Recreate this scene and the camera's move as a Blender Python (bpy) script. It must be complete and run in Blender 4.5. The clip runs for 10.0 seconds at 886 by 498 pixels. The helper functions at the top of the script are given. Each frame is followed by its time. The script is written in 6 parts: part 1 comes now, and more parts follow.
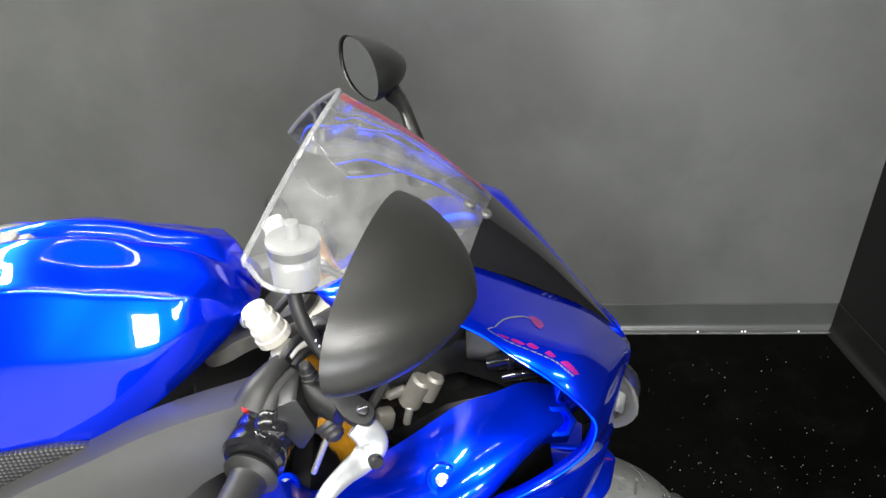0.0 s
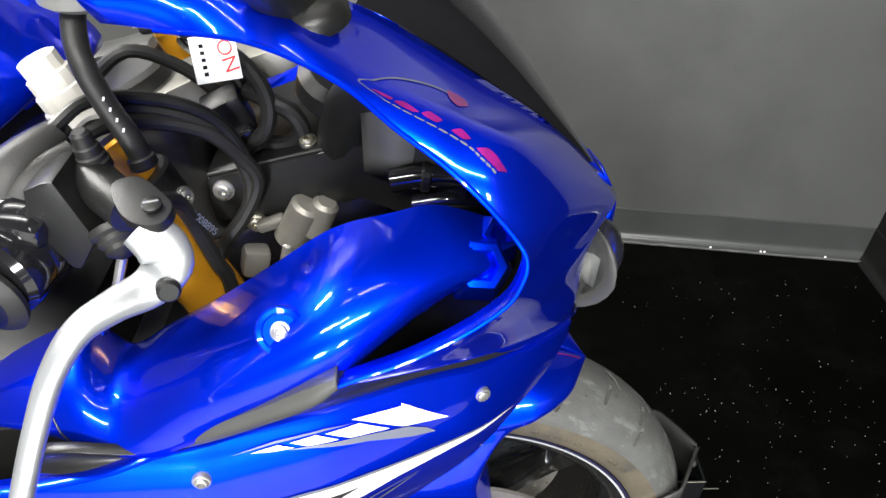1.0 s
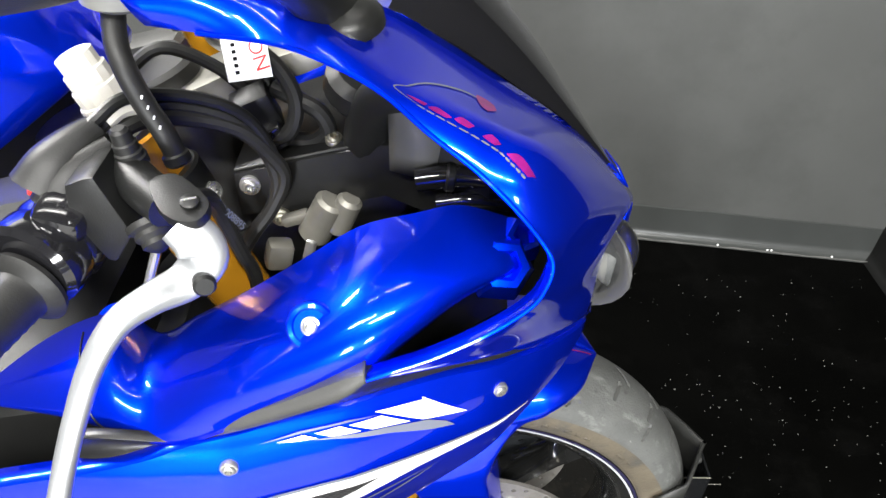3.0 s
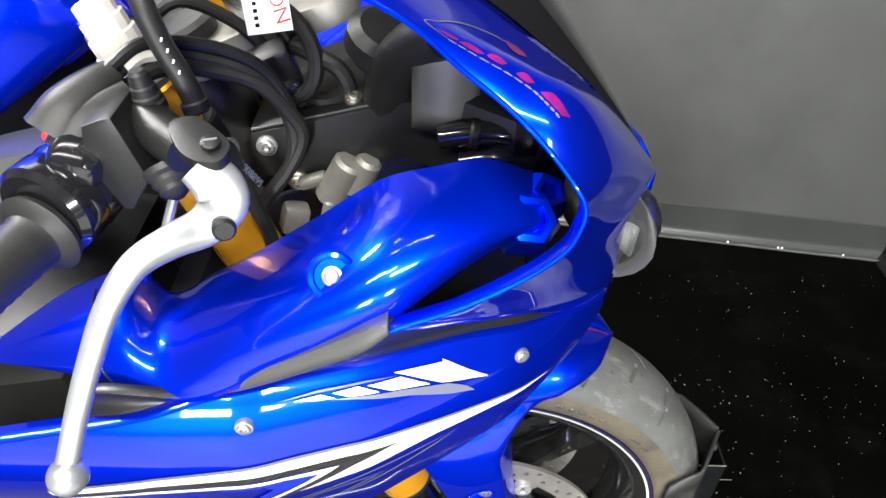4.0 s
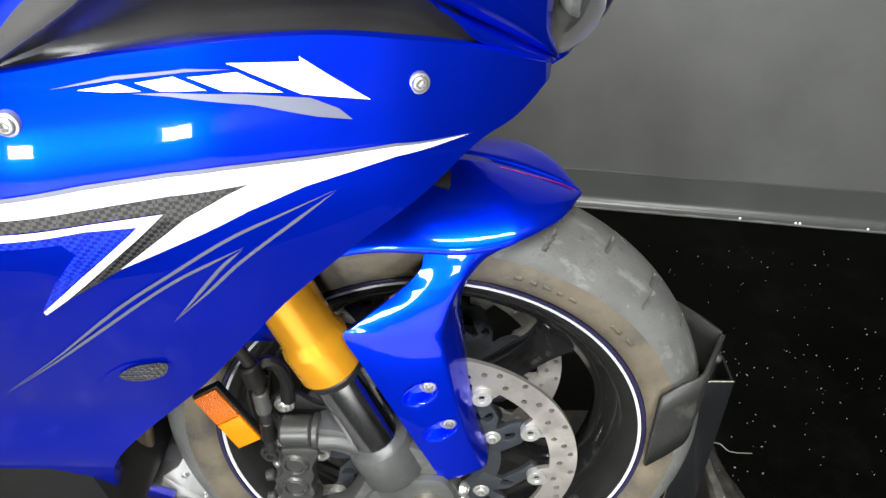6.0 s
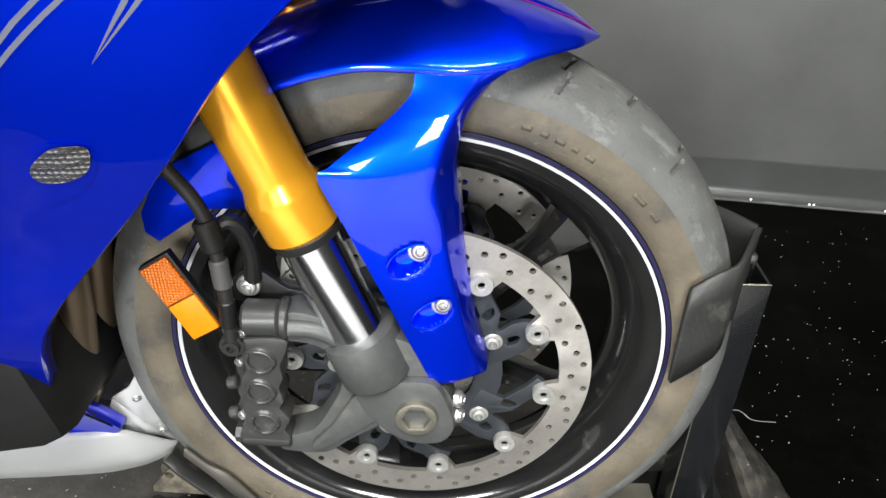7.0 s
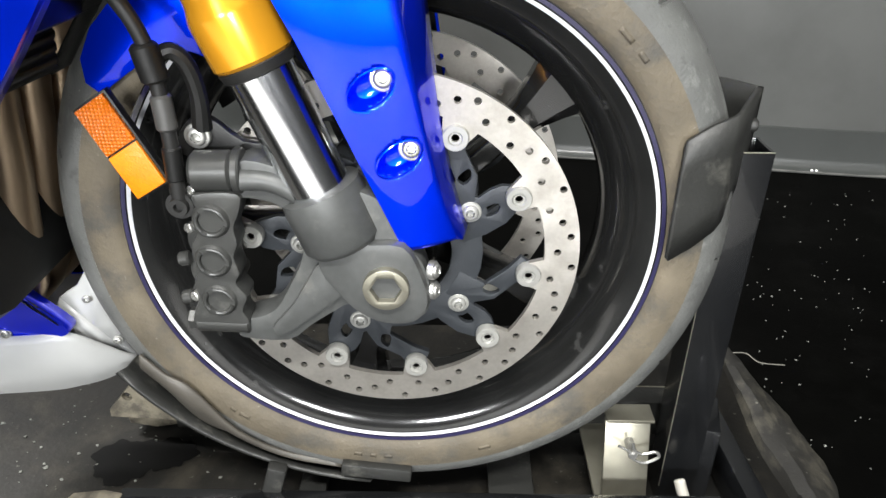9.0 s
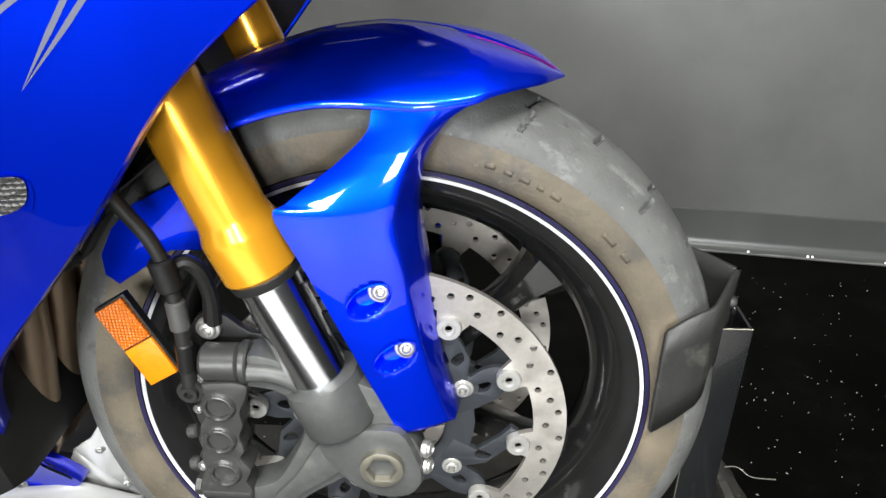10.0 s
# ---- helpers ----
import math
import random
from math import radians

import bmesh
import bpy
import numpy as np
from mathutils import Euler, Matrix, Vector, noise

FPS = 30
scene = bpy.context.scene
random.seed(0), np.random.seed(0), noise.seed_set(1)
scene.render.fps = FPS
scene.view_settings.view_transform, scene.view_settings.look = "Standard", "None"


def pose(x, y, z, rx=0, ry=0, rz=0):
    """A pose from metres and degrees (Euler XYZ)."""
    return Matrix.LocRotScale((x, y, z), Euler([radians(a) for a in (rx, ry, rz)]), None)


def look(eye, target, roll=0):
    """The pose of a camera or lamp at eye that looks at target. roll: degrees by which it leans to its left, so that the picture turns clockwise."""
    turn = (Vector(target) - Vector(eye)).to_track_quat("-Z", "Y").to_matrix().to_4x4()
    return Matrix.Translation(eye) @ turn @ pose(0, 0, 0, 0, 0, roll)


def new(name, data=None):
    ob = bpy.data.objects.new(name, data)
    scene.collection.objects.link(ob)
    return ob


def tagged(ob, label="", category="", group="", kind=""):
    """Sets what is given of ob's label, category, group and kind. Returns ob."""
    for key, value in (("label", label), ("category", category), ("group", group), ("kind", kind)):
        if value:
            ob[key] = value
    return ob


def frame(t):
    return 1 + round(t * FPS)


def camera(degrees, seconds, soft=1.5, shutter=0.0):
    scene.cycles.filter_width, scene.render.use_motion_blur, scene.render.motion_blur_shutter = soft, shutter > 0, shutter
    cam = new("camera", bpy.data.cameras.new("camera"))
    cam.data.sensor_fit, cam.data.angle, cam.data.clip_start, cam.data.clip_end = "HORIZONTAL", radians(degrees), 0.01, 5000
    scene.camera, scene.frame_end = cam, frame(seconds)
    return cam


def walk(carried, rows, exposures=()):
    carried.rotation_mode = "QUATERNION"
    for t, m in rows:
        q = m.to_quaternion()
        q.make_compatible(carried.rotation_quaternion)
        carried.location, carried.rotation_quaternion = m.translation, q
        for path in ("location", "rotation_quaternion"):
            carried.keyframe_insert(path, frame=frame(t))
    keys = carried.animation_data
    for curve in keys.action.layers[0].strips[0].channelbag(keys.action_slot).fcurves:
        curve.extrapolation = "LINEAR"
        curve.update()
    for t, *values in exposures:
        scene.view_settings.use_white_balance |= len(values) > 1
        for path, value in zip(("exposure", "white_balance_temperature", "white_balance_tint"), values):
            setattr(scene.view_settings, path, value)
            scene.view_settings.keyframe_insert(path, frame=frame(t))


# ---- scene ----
cam = camera(64.0, 10.0)
PATH = [
    (0, (-0.134, -0.662, 1.463), (-0.027, 1.009, 0.369), -3.2),
    (0.5, (-0.061, -0.612, 1.365), (-0.037, 1.05, 0.252), -1.2),
    (1, (-0.038, -0.525, 1.236), (0.013, 1.017, -0.038), 0.9),
    (1.5, (-0.037, -0.527, 1.232), (0.017, 0.965, -0.099), 2.2),
    (2, (-0.039, -0.529, 1.25), (0.004, 1.006, -0.031), 2.4),
    (2.2, (-0.05, -0.529, 1.255), (-0.002, 1.013, -0.018), 2.4),
    (3.3, (-0.053, -0.533, 1.237), (-0.014, 0.987, -0.063), 1.7),
    (3.5, (-0.066, -0.538, 1.221), (-0.024, 0.983, -0.077), 2.1),
    (4, (-0.064, -0.541, 1.215), (-0.031, 0.992, -0.069), 2.3),
    (4.5, (-0.048, -0.536, 1.204), (-0.034, 1.009, -0.066), 1.8),
    (5, (-0.034, -0.533, 1.155), (-0.035, 1.029, -0.094), 1.4),
    (5.5, (-0.005, -0.549, 1.061), (-0.015, 1.045, -0.146), 0.7),
    (6, (0.022, -0.56, 0.976), (-0.006, 1.074, -0.176), 0.1),
    (6.2, (0.039, -0.551, 0.943), (-0.03, 1.077, -0.217), -0.0),
    (7.3, (0.021, -0.566, 0.756), (0.015, 1.147, -0.276), 1.3),
    (7.5, (0.029, -0.564, 0.74), (0.011, 1.149, -0.292), 1.2),
    (8, (0.043, -0.581, 0.701), (0.022, 1.14, -0.319), 0.8),
    (8.5, (0.044, -0.592, 0.637), (0.025, 1.14, -0.363), 0.6),
    (9, (0.05, -0.586, 0.649), (0.025, 1.158, -0.331), 0.2),
    (9.5, (0.053, -0.566, 0.701), (0.02, 1.196, -0.245), 0.2),
    (10, (0.059, -0.558, 0.777), (0.013, 1.222, -0.134), 0.5),
]
walk(cam, [(t, look(eye, target, roll)) for t, eye, target, roll in PATH], [(0, -0.05), (1, -0.2), (2, -0.05), (4.5, 0.05), (6, 0.0), (8.5, 0.04), (10, 0.12)])

# ---- world and light ----
world = bpy.data.worlds.new("world")
scene.world = world
world.use_nodes = True
world.node_tree.nodes["Background"].inputs[0].default_value = (0.55, 0.62, 0.7, 1)
world.node_tree.nodes["Background"].inputs[1].default_value = 0.05


def area(name, place, target, sx, sy, power, tint=(1, 1, 1)):
    lamp = bpy.data.lights.new(name, "AREA")
    lamp.shape, lamp.size, lamp.size_y, lamp.energy, lamp.color = "RECTANGLE", sx, sy, power, tint
    ob = new(name, lamp)
    ob.matrix_world = look(place, target)
    return ob


# tubes under the ceiling, each lamp just below its fitting
TUBES = ((-2.0, 0.80), (-0.95, -1.1), (0.15, -1.65))
for (tx, ty), watts in zip(TUBES, (185, 70, 150)):
    area("tube_light", (tx, ty, 2.52), (tx, ty, 0), 1.25, 0.16, watts, (1.0, 0.985, 0.95))
THIN = ((-0.35, -0.14), (-0.30, 0.30))
for tx, ty in THIN:
    area("thin_tube_light", (tx, ty, 2.53), (tx, ty, 0), 1.2, 0.04, 6, (1.0, 0.985, 0.95))
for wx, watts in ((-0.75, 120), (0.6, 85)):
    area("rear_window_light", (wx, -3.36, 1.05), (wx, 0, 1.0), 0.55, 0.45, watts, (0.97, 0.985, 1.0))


# ---- materials ----
def material(name, colour, rough=0.5, metal=0.0, coat=0.0, vary=0.12, scale=30.0, bump=0.0, bump_scale=200.0, rough_vary=0.1, spec=0.5, aniso=0.0):
    m = bpy.data.materials.new(name)
    m.use_nodes = True
    nt = m.node_tree
    b = nt.nodes["Principled BSDF"]
    b.inputs["Metallic"].default_value = metal
    b.inputs["Coat Weight"].default_value = coat
    b.inputs["Coat Roughness"].default_value = 0.03
    b.inputs["Specular IOR Level"].default_value = spec
    b.inputs["Anisotropic"].default_value = aniso
    tc = nt.nodes.new("ShaderNodeTexCoord")
    n1 = nt.nodes.new("ShaderNodeTexNoise")
    n1.inputs["Scale"].default_value, n1.inputs["Detail"].default_value = scale, 6
    nt.links.new(tc.outputs["Object"], n1.inputs["Vector"])
    n2 = nt.nodes.new("ShaderNodeTexNoise")
    n2.inputs["Scale"].default_value, n2.inputs["Detail"].default_value = scale * 0.13, 3
    nt.links.new(tc.outputs["Object"], n2.inputs["Vector"])
    add = nt.nodes.new("ShaderNodeMath")
    add.operation = "ADD"
    nt.links.new(n1.outputs["Fac"], add.inputs[0])
    nt.links.new(n2.outputs["Fac"], add.inputs[1])
    cr = nt.nodes.new("ShaderNodeMapRange")
    cr.inputs["From Min"].default_value, cr.inputs["From Max"].default_value = 0.6, 1.4
    cr.inputs["To Min"].default_value, cr.inputs["To Max"].default_value = 1 - vary, 1 + vary
    nt.links.new(add.outputs[0], cr.inputs["Value"])
    mul = nt.nodes.new("ShaderNodeVectorMath")
    mul.operation = "SCALE"
    mul.inputs[0].default_value = colour
    nt.links.new(cr.outputs["Result"], mul.inputs["Scale"])
    nt.links.new(mul.outputs[0], b.inputs["Base Color"])
    rr = nt.nodes.new("ShaderNodeMapRange")
    rr.inputs["From Min"].default_value, rr.inputs["From Max"].default_value = 0.3, 0.7
    rr.inputs["To Min"].default_value, rr.inputs["To Max"].default_value = max(0.02, rough * (1 - rough_vary)), min(1, rough * (1 + rough_vary))
    nt.links.new(n2.outputs["Fac"], rr.inputs["Value"])
    nt.links.new(rr.outputs["Result"], b.inputs["Roughness"])
    if bump:
        n3 = nt.nodes.new("ShaderNodeTexNoise")
        n3.inputs["Scale"].default_value, n3.inputs["Detail"].default_value = bump_scale, 4
        nt.links.new(tc.outputs["Object"], n3.inputs["Vector"])
        bp = nt.nodes.new("ShaderNodeBump")
        bp.inputs["Strength"].default_value, bp.inputs["Distance"].default_value = bump, 0.002
        nt.links.new(n3.outputs["Fac"], bp.inputs["Height"])
        nt.links.new(bp.outputs[0], b.inputs["Normal"])
    return m


def clear(name, tint, rough=0.02, mix=0.12, haze=0.05, body=(0.8, 0.81, 0.8)):
    """A thin clear sheet: see-through with a reflecting face."""
    m = bpy.data.materials.new(name)
    m.use_nodes = True
    nt = m.node_tree
    nt.nodes.remove(nt.nodes["Principled BSDF"])
    out = nt.nodes["Material Output"]
    tr, gl, mx, lw = (nt.nodes.new("ShaderNodeBsdfTransparent"), nt.nodes.new("ShaderNodeBsdfGlossy"), nt.nodes.new("ShaderNodeMixShader"), nt.nodes.new("ShaderNodeFresnel"))
    tr.inputs[0].default_value = (*tint, 1)
    gl.inputs["Roughness"].default_value = rough
    lw.inputs["IOR"].default_value = 1.0 + mix * 4
    nt.links.new(lw.outputs[0], mx.inputs[0])
    nt.links.new(tr.outputs[0], mx.inputs[1])
    nt.links.new(gl.outputs[0], mx.inputs[2])
    df, hz = nt.nodes.new("ShaderNodeBsdfDiffuse"), nt.nodes.new("ShaderNodeMixShader")
    df.inputs[0].default_value = (*body, 1)
    tx, sc = nt.nodes.new("ShaderNodeTexNoise"), nt.nodes.new("ShaderNodeMath")
    tx.inputs["Scale"].default_value, tx.inputs["Detail"].default_value = 9, 3
    sc.operation, sc.inputs[1].default_value = "MULTIPLY", haze * 2
    nt.links.new(tx.outputs["Fac"], sc.inputs[0])
    nt.links.new(sc.outputs[0], hz.inputs[0])
    nt.links.new(mx.outputs[0], hz.inputs[1])
    nt.links.new(df.outputs[0], hz.inputs[2])
    nt.links.new(hz.outputs[0], out.inputs[0])
    return m


BLUE = material("blue_pearl_paint", (0.0, 0.030, 0.95), 0.34, 0.86, 1.0, 0.012, 120, 0, 60, 0.03, 0.1)
BLUE.node_tree.nodes["Principled BSDF"].inputs["Coat IOR"].default_value = 1.42
BLUE.node_tree.nodes["Principled BSDF"].inputs["Coat Roughness"].default_value = 0.012
BLUE.node_tree.nodes["Principled BSDF"].inputs["Specular Tint"].default_value = (0.04, 0.14, 1.0, 1)
WALL = material("dark_grey_wall_paint", (0.075, 0.077, 0.074), 0.36, 0, 0, 0.1, 5, 0.05, 90, 0.05, 0.42)
# one near-black colour for the end wall and its skirting
NIGHT = material("near_black_wall", (0.0055, 0.0057, 0.0055), 0.5, 0, 0, 0.15, 5, 0.08, 90, 0.15, 0.15)
SKIRT = material("grey_skirting_vinyl", (0.045, 0.048, 0.046), 0.3, 0, 0, 0.15, 9, 0.05, 60)
FLOOR = material("black_rubber_floor", (0.0009, 0.00093, 0.0008), 0.6, 0, 0, 0.5, 7, 0.12, 160, 0.3, 0.03)
PALE = material("worn_concrete", (0.30, 0.296, 0.285), 0.6, 0, 0, 0.12, 6, 0.1, 90)
CEIL = material("dark_ceiling_paint", (0.02, 0.02, 0.02), 0.8)
GREYWALL = material("grey_wall_paint", (0.02, 0.02, 0.02), 0.7)
GOLD = material("gold_anodised_aluminium", (0.86, 0.39, 0.022), 0.25, 0.62, 0.3, 0.05, 60)
CHROME = material("polished_chrome", (0.92, 0.94, 0.97), 0.15, 1.0, 0, 0.04, 40)
CAST = material("dark_grey_cast_aluminium", (0.06, 0.0625, 0.061), 0.44, 0.15, 0, 0.18, 160, 0.08, 900)
CALIPER = material("grey_coated_caliper", (0.042, 0.043, 0.041), 0.36, 0.3, 0, 0.15, 120, 0.06, 800)
BLACK = material("matt_black_plastic", (0.0075, 0.0077, 0.0075), 0.42, 0, 0, 0.2, 80, 0.12, 900, 0.1, 0.32)
MATTE = material("grained_black_plastic", (0.0105, 0.0107, 0.010), 0.34, 0, 0, 0.12, 90, 0.12, 1500, 0.1, 0.42)
VENT = material("grey_grained_plastic", (0.046, 0.046, 0.044), 0.4, 0, 0, 0.08, 60, 0.2, 1300)
GLOSS = material("gloss_black", (0.008, 0.008, 0.009), 0.12, 0, 0.6, 0.1, 50)
RUBBER = material("black_rubber", (0.012, 0.012, 0.0115), 0.5, 0, 0, 0.25, 70, 0.08, 700, 0.1, 0.32)
RIM = material("satin_black_rim", (0.009, 0.0092, 0.009), 0.15, 0.05, 0.4, 0.3, 25)
DISC = material("brushed_brake_steel", (0.43, 0.41, 0.375), 0.36, 0.75, 0, 0.1, 300, 0.06, 900, 0.2, 0.5, 0.65)
ring_lay = DISC.node_tree.nodes.new("ShaderNodeTangent")
ring_lay.direction_type, ring_lay.axis = "RADIAL", "Y"
DISC.node_tree.links.new(ring_lay.outputs[0], DISC.node_tree.nodes["Principled BSDF"].inputs["Tangent"])
CARRIER = material("anthracite_disc_carrier", (0.030, 0.034, 0.039), 0.42, 0.3, 0, 0.15, 120, 0.1, 500)
STEEL = material("bright_steel", (0.46, 0.46, 0.44), 0.28, 0.8, 0, 0.1, 90)
WASHER = material("grey_plated_washer", (0.32, 0.32, 0.3), 0.38, 0.45, 0, 0.12, 90)
SEAL = material("dull_sealant", (0.085, 0.085, 0.08), 0.5, 0, 0, 0.4, 14)
ZINC = material("zinc_plated_steel", (0.36, 0.345, 0.28), 0.38, 0.9, 0, 0.2, 40)
LEVER = material("cast_silver_alloy", (0.35, 0.36, 0.37), 0.33, 0.7, 0, 0.06, 80, 0.08, 500)
WHITE = material("white_paint", (0.34, 0.345, 0.34), 0.34, 0, 0.25, 0.05, 30)
STRIPE = material("white_film", (0.86, 0.87, 0.86), 0.28, 0, 0.6, 0.02, 30)
SATINF = material("reflective_rim_tape", (0.6, 0.61, 0.63), 0.34, 0.2, 0.3, 0.05, 40)
SILVERF = material("silver_film", (0.15, 0.165, 0.22), 0.35, 0.3, 0.4, 0.05, 60)
PINK = material("magenta_film", (0.17, 0.006, 0.12), 0.35, 0.2, 0.5, 0.7, 110)
REDF = material("red_film", (0.6, 0.03, 0.03), 0.4)
AMBER = material("amber_reflector", (0.54, 0.115, 0.0), 0.3, 0, 0.25, 0.15, 500, 0.25, 700)
# lighter copy of the amber: the lower half's brighter light is in its colour
AMBER_LIT = material("amber_reflector_lit", (0.64, 0.18, 0.0), 0.3, 0, 0.25, 0.15, 500, 0.25, 700)
CREAM = material("cream_nylon", (0.46, 0.445, 0.40), 0.5, 0, 0, 0.06, 60)
BEIGE = material("raw_cast_alloy", (0.19, 0.184, 0.16), 0.45, 0.45, 0, 0.15, 90, 0.1, 400)
HEADER = material("heat_tinted_steel", (0.52, 0.40, 0.28), 0.34, 1.0, 0, 0.18, 22)
FRAMEP = material("dark_silver_frame_paint", (0.055, 0.055, 0.052), 0.5, 0.25, 0, 0.08, 70, 0.1, 500)
TYRE = material("worn_tyre_tread", (0.078, 0.080, 0.076), 0.62, 0, 0, 0.34, 32, 0.35, 350)
SIDEWALL = material("dusty_tyre_sidewall", (0.092, 0.077, 0.053), 0.66, 0, 0, 0.55, 22, 0.4, 300)
PURPLE = material("dark_violet_film", (0.014, 0.012, 0.045), 0.3, 0, 0.5, 0.1, 60)
POSTP = material("blue_black_steel_paint", (0.0062, 0.0066, 0.0072), 0.22, 0.05, 0.3, 0.3, 18, 0.05, 200)
DUSTY = material("dusty_black_steel", (0.02, 0.0205, 0.019), 0.48, 0.15, 0, 0.4, 22, 0.2, 260)
STRAP = material("dusty_brown_grey_steel", (0.060, 0.055, 0.046), 0.5, 0.1, 0, 0.3, 30, 0.2, 260)
CURL = material("worn_rubber_edge", (0.011, 0.0105, 0.009), 0.6, 0, 0, 0.4, 30, 0.3, 200)
# the vent's grey plastic, darkened: the hollow's shade is in this colour
VENT_SHADED = material("shaded_grained_vent_plastic", (0.010, 0.010, 0.0097), 0.34, 0, 0, 0.08, 60, 0.1, 1300)
MILKY = material("milky_polythene", (0.15, 0.15, 0.142), 0.4, 0, 0, 0.06, 60)
TAN = material("scuffed_tan_steel", (0.2, 0.18, 0.135), 0.5, 0.3, 0, 0.3, 30, 0.15, 200)
MAT = material("dusty_rubber_mat", (0.0066, 0.0060, 0.0048), 0.62, 0, 0, 0.75, 11, 0.3, 120, 0.2, 0.3)
DUST = material("pale_dust_flakes", (0.15, 0.155, 0.14), 0.8)
GREASE = material("dark_oil_stain", (0.003, 0.003, 0.003), 0.6, 0, 0, 0.3, 40, 0, 200, 0.1, 0.1)
MIRROR = material("mirror_glass", (0.85, 0.86, 0.87), 0.02, 1.0, 0, 0.0, 10)
LAMPBOX = material("white_lamp_housing", (0.75, 0.75, 0.73), 0.4)
GLASS = clear("clear_acrylic", (0.88, 0.89, 0.89), 0.03, 0.035, 0.085)
LENS = clear("clear_lamp_lens", (0.8, 0.82, 0.84), 0.03, 0.14, 0.015)
TINT = clear("see_through_red", (0.9, 0.45, 0.45), 0.1, 0.05, 0.22, (0.45, 0.13, 0.14))
FROST = clear("scuffed_acrylic_edge", (0.85, 0.86, 0.86), 0.2, 0.12, 0.10)


def woven(name, a, b, scale):
    m = material(name, a, 0.3, 0, 0.6)
    nt = m.node_tree
    ch = nt.nodes.new("ShaderNodeTexChecker")
    ch.inputs["Scale"].default_value = scale
    ch.inputs["Color1"].default_value, ch.inputs["Color2"].default_value = (*a, 1), (*b, 1)
    nt.links.new(nt.nodes["Texture Coordinate"].outputs["Object"], ch.inputs["Vector"])
    nt.links.new(ch.outputs["Color"], nt.nodes["Principled BSDF"].inputs["Base Color"])
    return m


CARBON = woven("carbon_pattern_film", (0.006, 0.006, 0.007), (0.05, 0.05, 0.05), 420)
BLUEWEAVE = woven("blue_woven_film", (0.002, 0.008, 0.3), (0.01, 0.04, 0.62), 420)


# ---- geometry helpers ----
def spline(pts, n):
    """Points evenly along a smooth curve through pts."""
    p = [Vector(q) for q in pts]
    if len(p) == 2:
        return [p[0].lerp(p[1], i / (n - 1)) for i in range(n)]
    p = [p[0] * 2 - p[1]] + p + [p[-1] * 2 - p[-2]]
    out, k = [], len(p) - 3
    for i in range(n):
        s = i / (n - 1) * k
        j = min(int(s), k - 1)
        t = s - j
        a, b, c, d = p[j : j + 4]
        out.append(0.5 * (2 * b + (c - a) * t + (2 * a - 5 * b + 4 * c - d) * t * t + (3 * b - a - 3 * c + d) * t ** 3))
    return out


def lerp_table(v, table):
    return float(np.interp(v, [a for a, _ in table], [b for _, b in table]))


def grid(rows, close_u=False, close_v=False):
    """Verts and faces of a sheet through rows of points."""
    n, m = len(rows), len(rows[0])
    verts = [tuple(p) for r in rows for p in r]
    faces = []
    for i in range(n if close_u else n - 1):
        for j in range(m if close_v else m - 1):
            faces.append((i * m + j, i * m + (j + 1) % m, ((i + 1) % n) * m + (j + 1) % m, ((i + 1) % n) * m + j))
    return verts, faces


def join(*geos):
    verts, faces = [], []
    for v, f in geos:
        k = len(verts)
        verts += v
        faces += [tuple(a + k for a in q) for q in f]
    return verts, faces


def frame_of(axis):
    z = Vector(axis).normalized()
    x = z.orthogonal().normalized()
    return x, z.cross(x), z


def tube(pts, r, n=12, per=5, caps=True):
    """A round bar along a smooth curve; r: one radius, or one for each point."""
    k = len(pts)
    path = spline(pts, (k - 1) * per + 1)
    radii = [r] * len(path) if not isinstance(r, (list, tuple)) else [float(np.interp(i / per, range(k), r)) for i in range(len(path))]
    rows, x = [], None
    for i, p in enumerate(path):
        d = (path[min(i + 1, len(path) - 1)] - path[max(i - 1, 0)]).normalized()
        x = d.orthogonal().normalized() if x is None else (x - d * x.dot(d)).normalized()
        y = d.cross(x)
        rows.append([p + (x * math.cos(a) + y * math.sin(a)) * radii[i] for a in np.arange(n) * 2 * math.pi / n])
    verts, faces = grid(rows, close_v=True)
    if caps:
        faces += [tuple(range(n - 1, -1, -1)), tuple(range((len(rows) - 1) * n, len(rows) * n))]
    return verts, faces


def revolve(p, axis, profile, n=24, cap=True):
    """Turns a profile of (distance along the axis, radius) round the axis through p."""
    x, y, z = frame_of(axis)
    p = Vector(p)
    rows = [[p + z * d + (x * math.cos(a) + y * math.sin(a)) * r for a in np.arange(n) * 2 * math.pi / n] for d, r in profile]
    verts, faces = grid(rows, close_v=True)
    if cap:
        faces += [tuple(range(n - 1, -1, -1)), tuple(range((len(rows) - 1) * n, len(rows) * n))]
    return verts, faces


def rod(a, b, r, n=16, bevel=0.0015):
    d = (Vector(b) - Vector(a)).length
    bevel = min(bevel, r * 0.4, d * 0.4)
    return revolve(a, Vector(b) - Vector(a), [(0, r - bevel), (bevel, r), (d - bevel, r), (d, r - bevel)], n)


def block(centre, size, turn=(0, 0, 0), bevel=0.003):
    """A box with bevelled edges."""
    bm = bmesh.new()
    bmesh.ops.create_cube(bm, size=1, matrix=pose(*centre, *turn) @ Matrix.Diagonal((*size, 1)))
    if bevel:
        bmesh.ops.bevel(bm, geom=bm.edges[:], offset=min(bevel, min(size) * 0.45), segments=2, affect="EDGES", profile=0.5)
    return bm_geo(bm)


def bm_geo(bm):
    bm.verts.index_update()
    out = [tuple(v.co) for v in bm.verts], [tuple(v.index for v in f.verts) for f in bm.faces]
    bm.free()
    return out


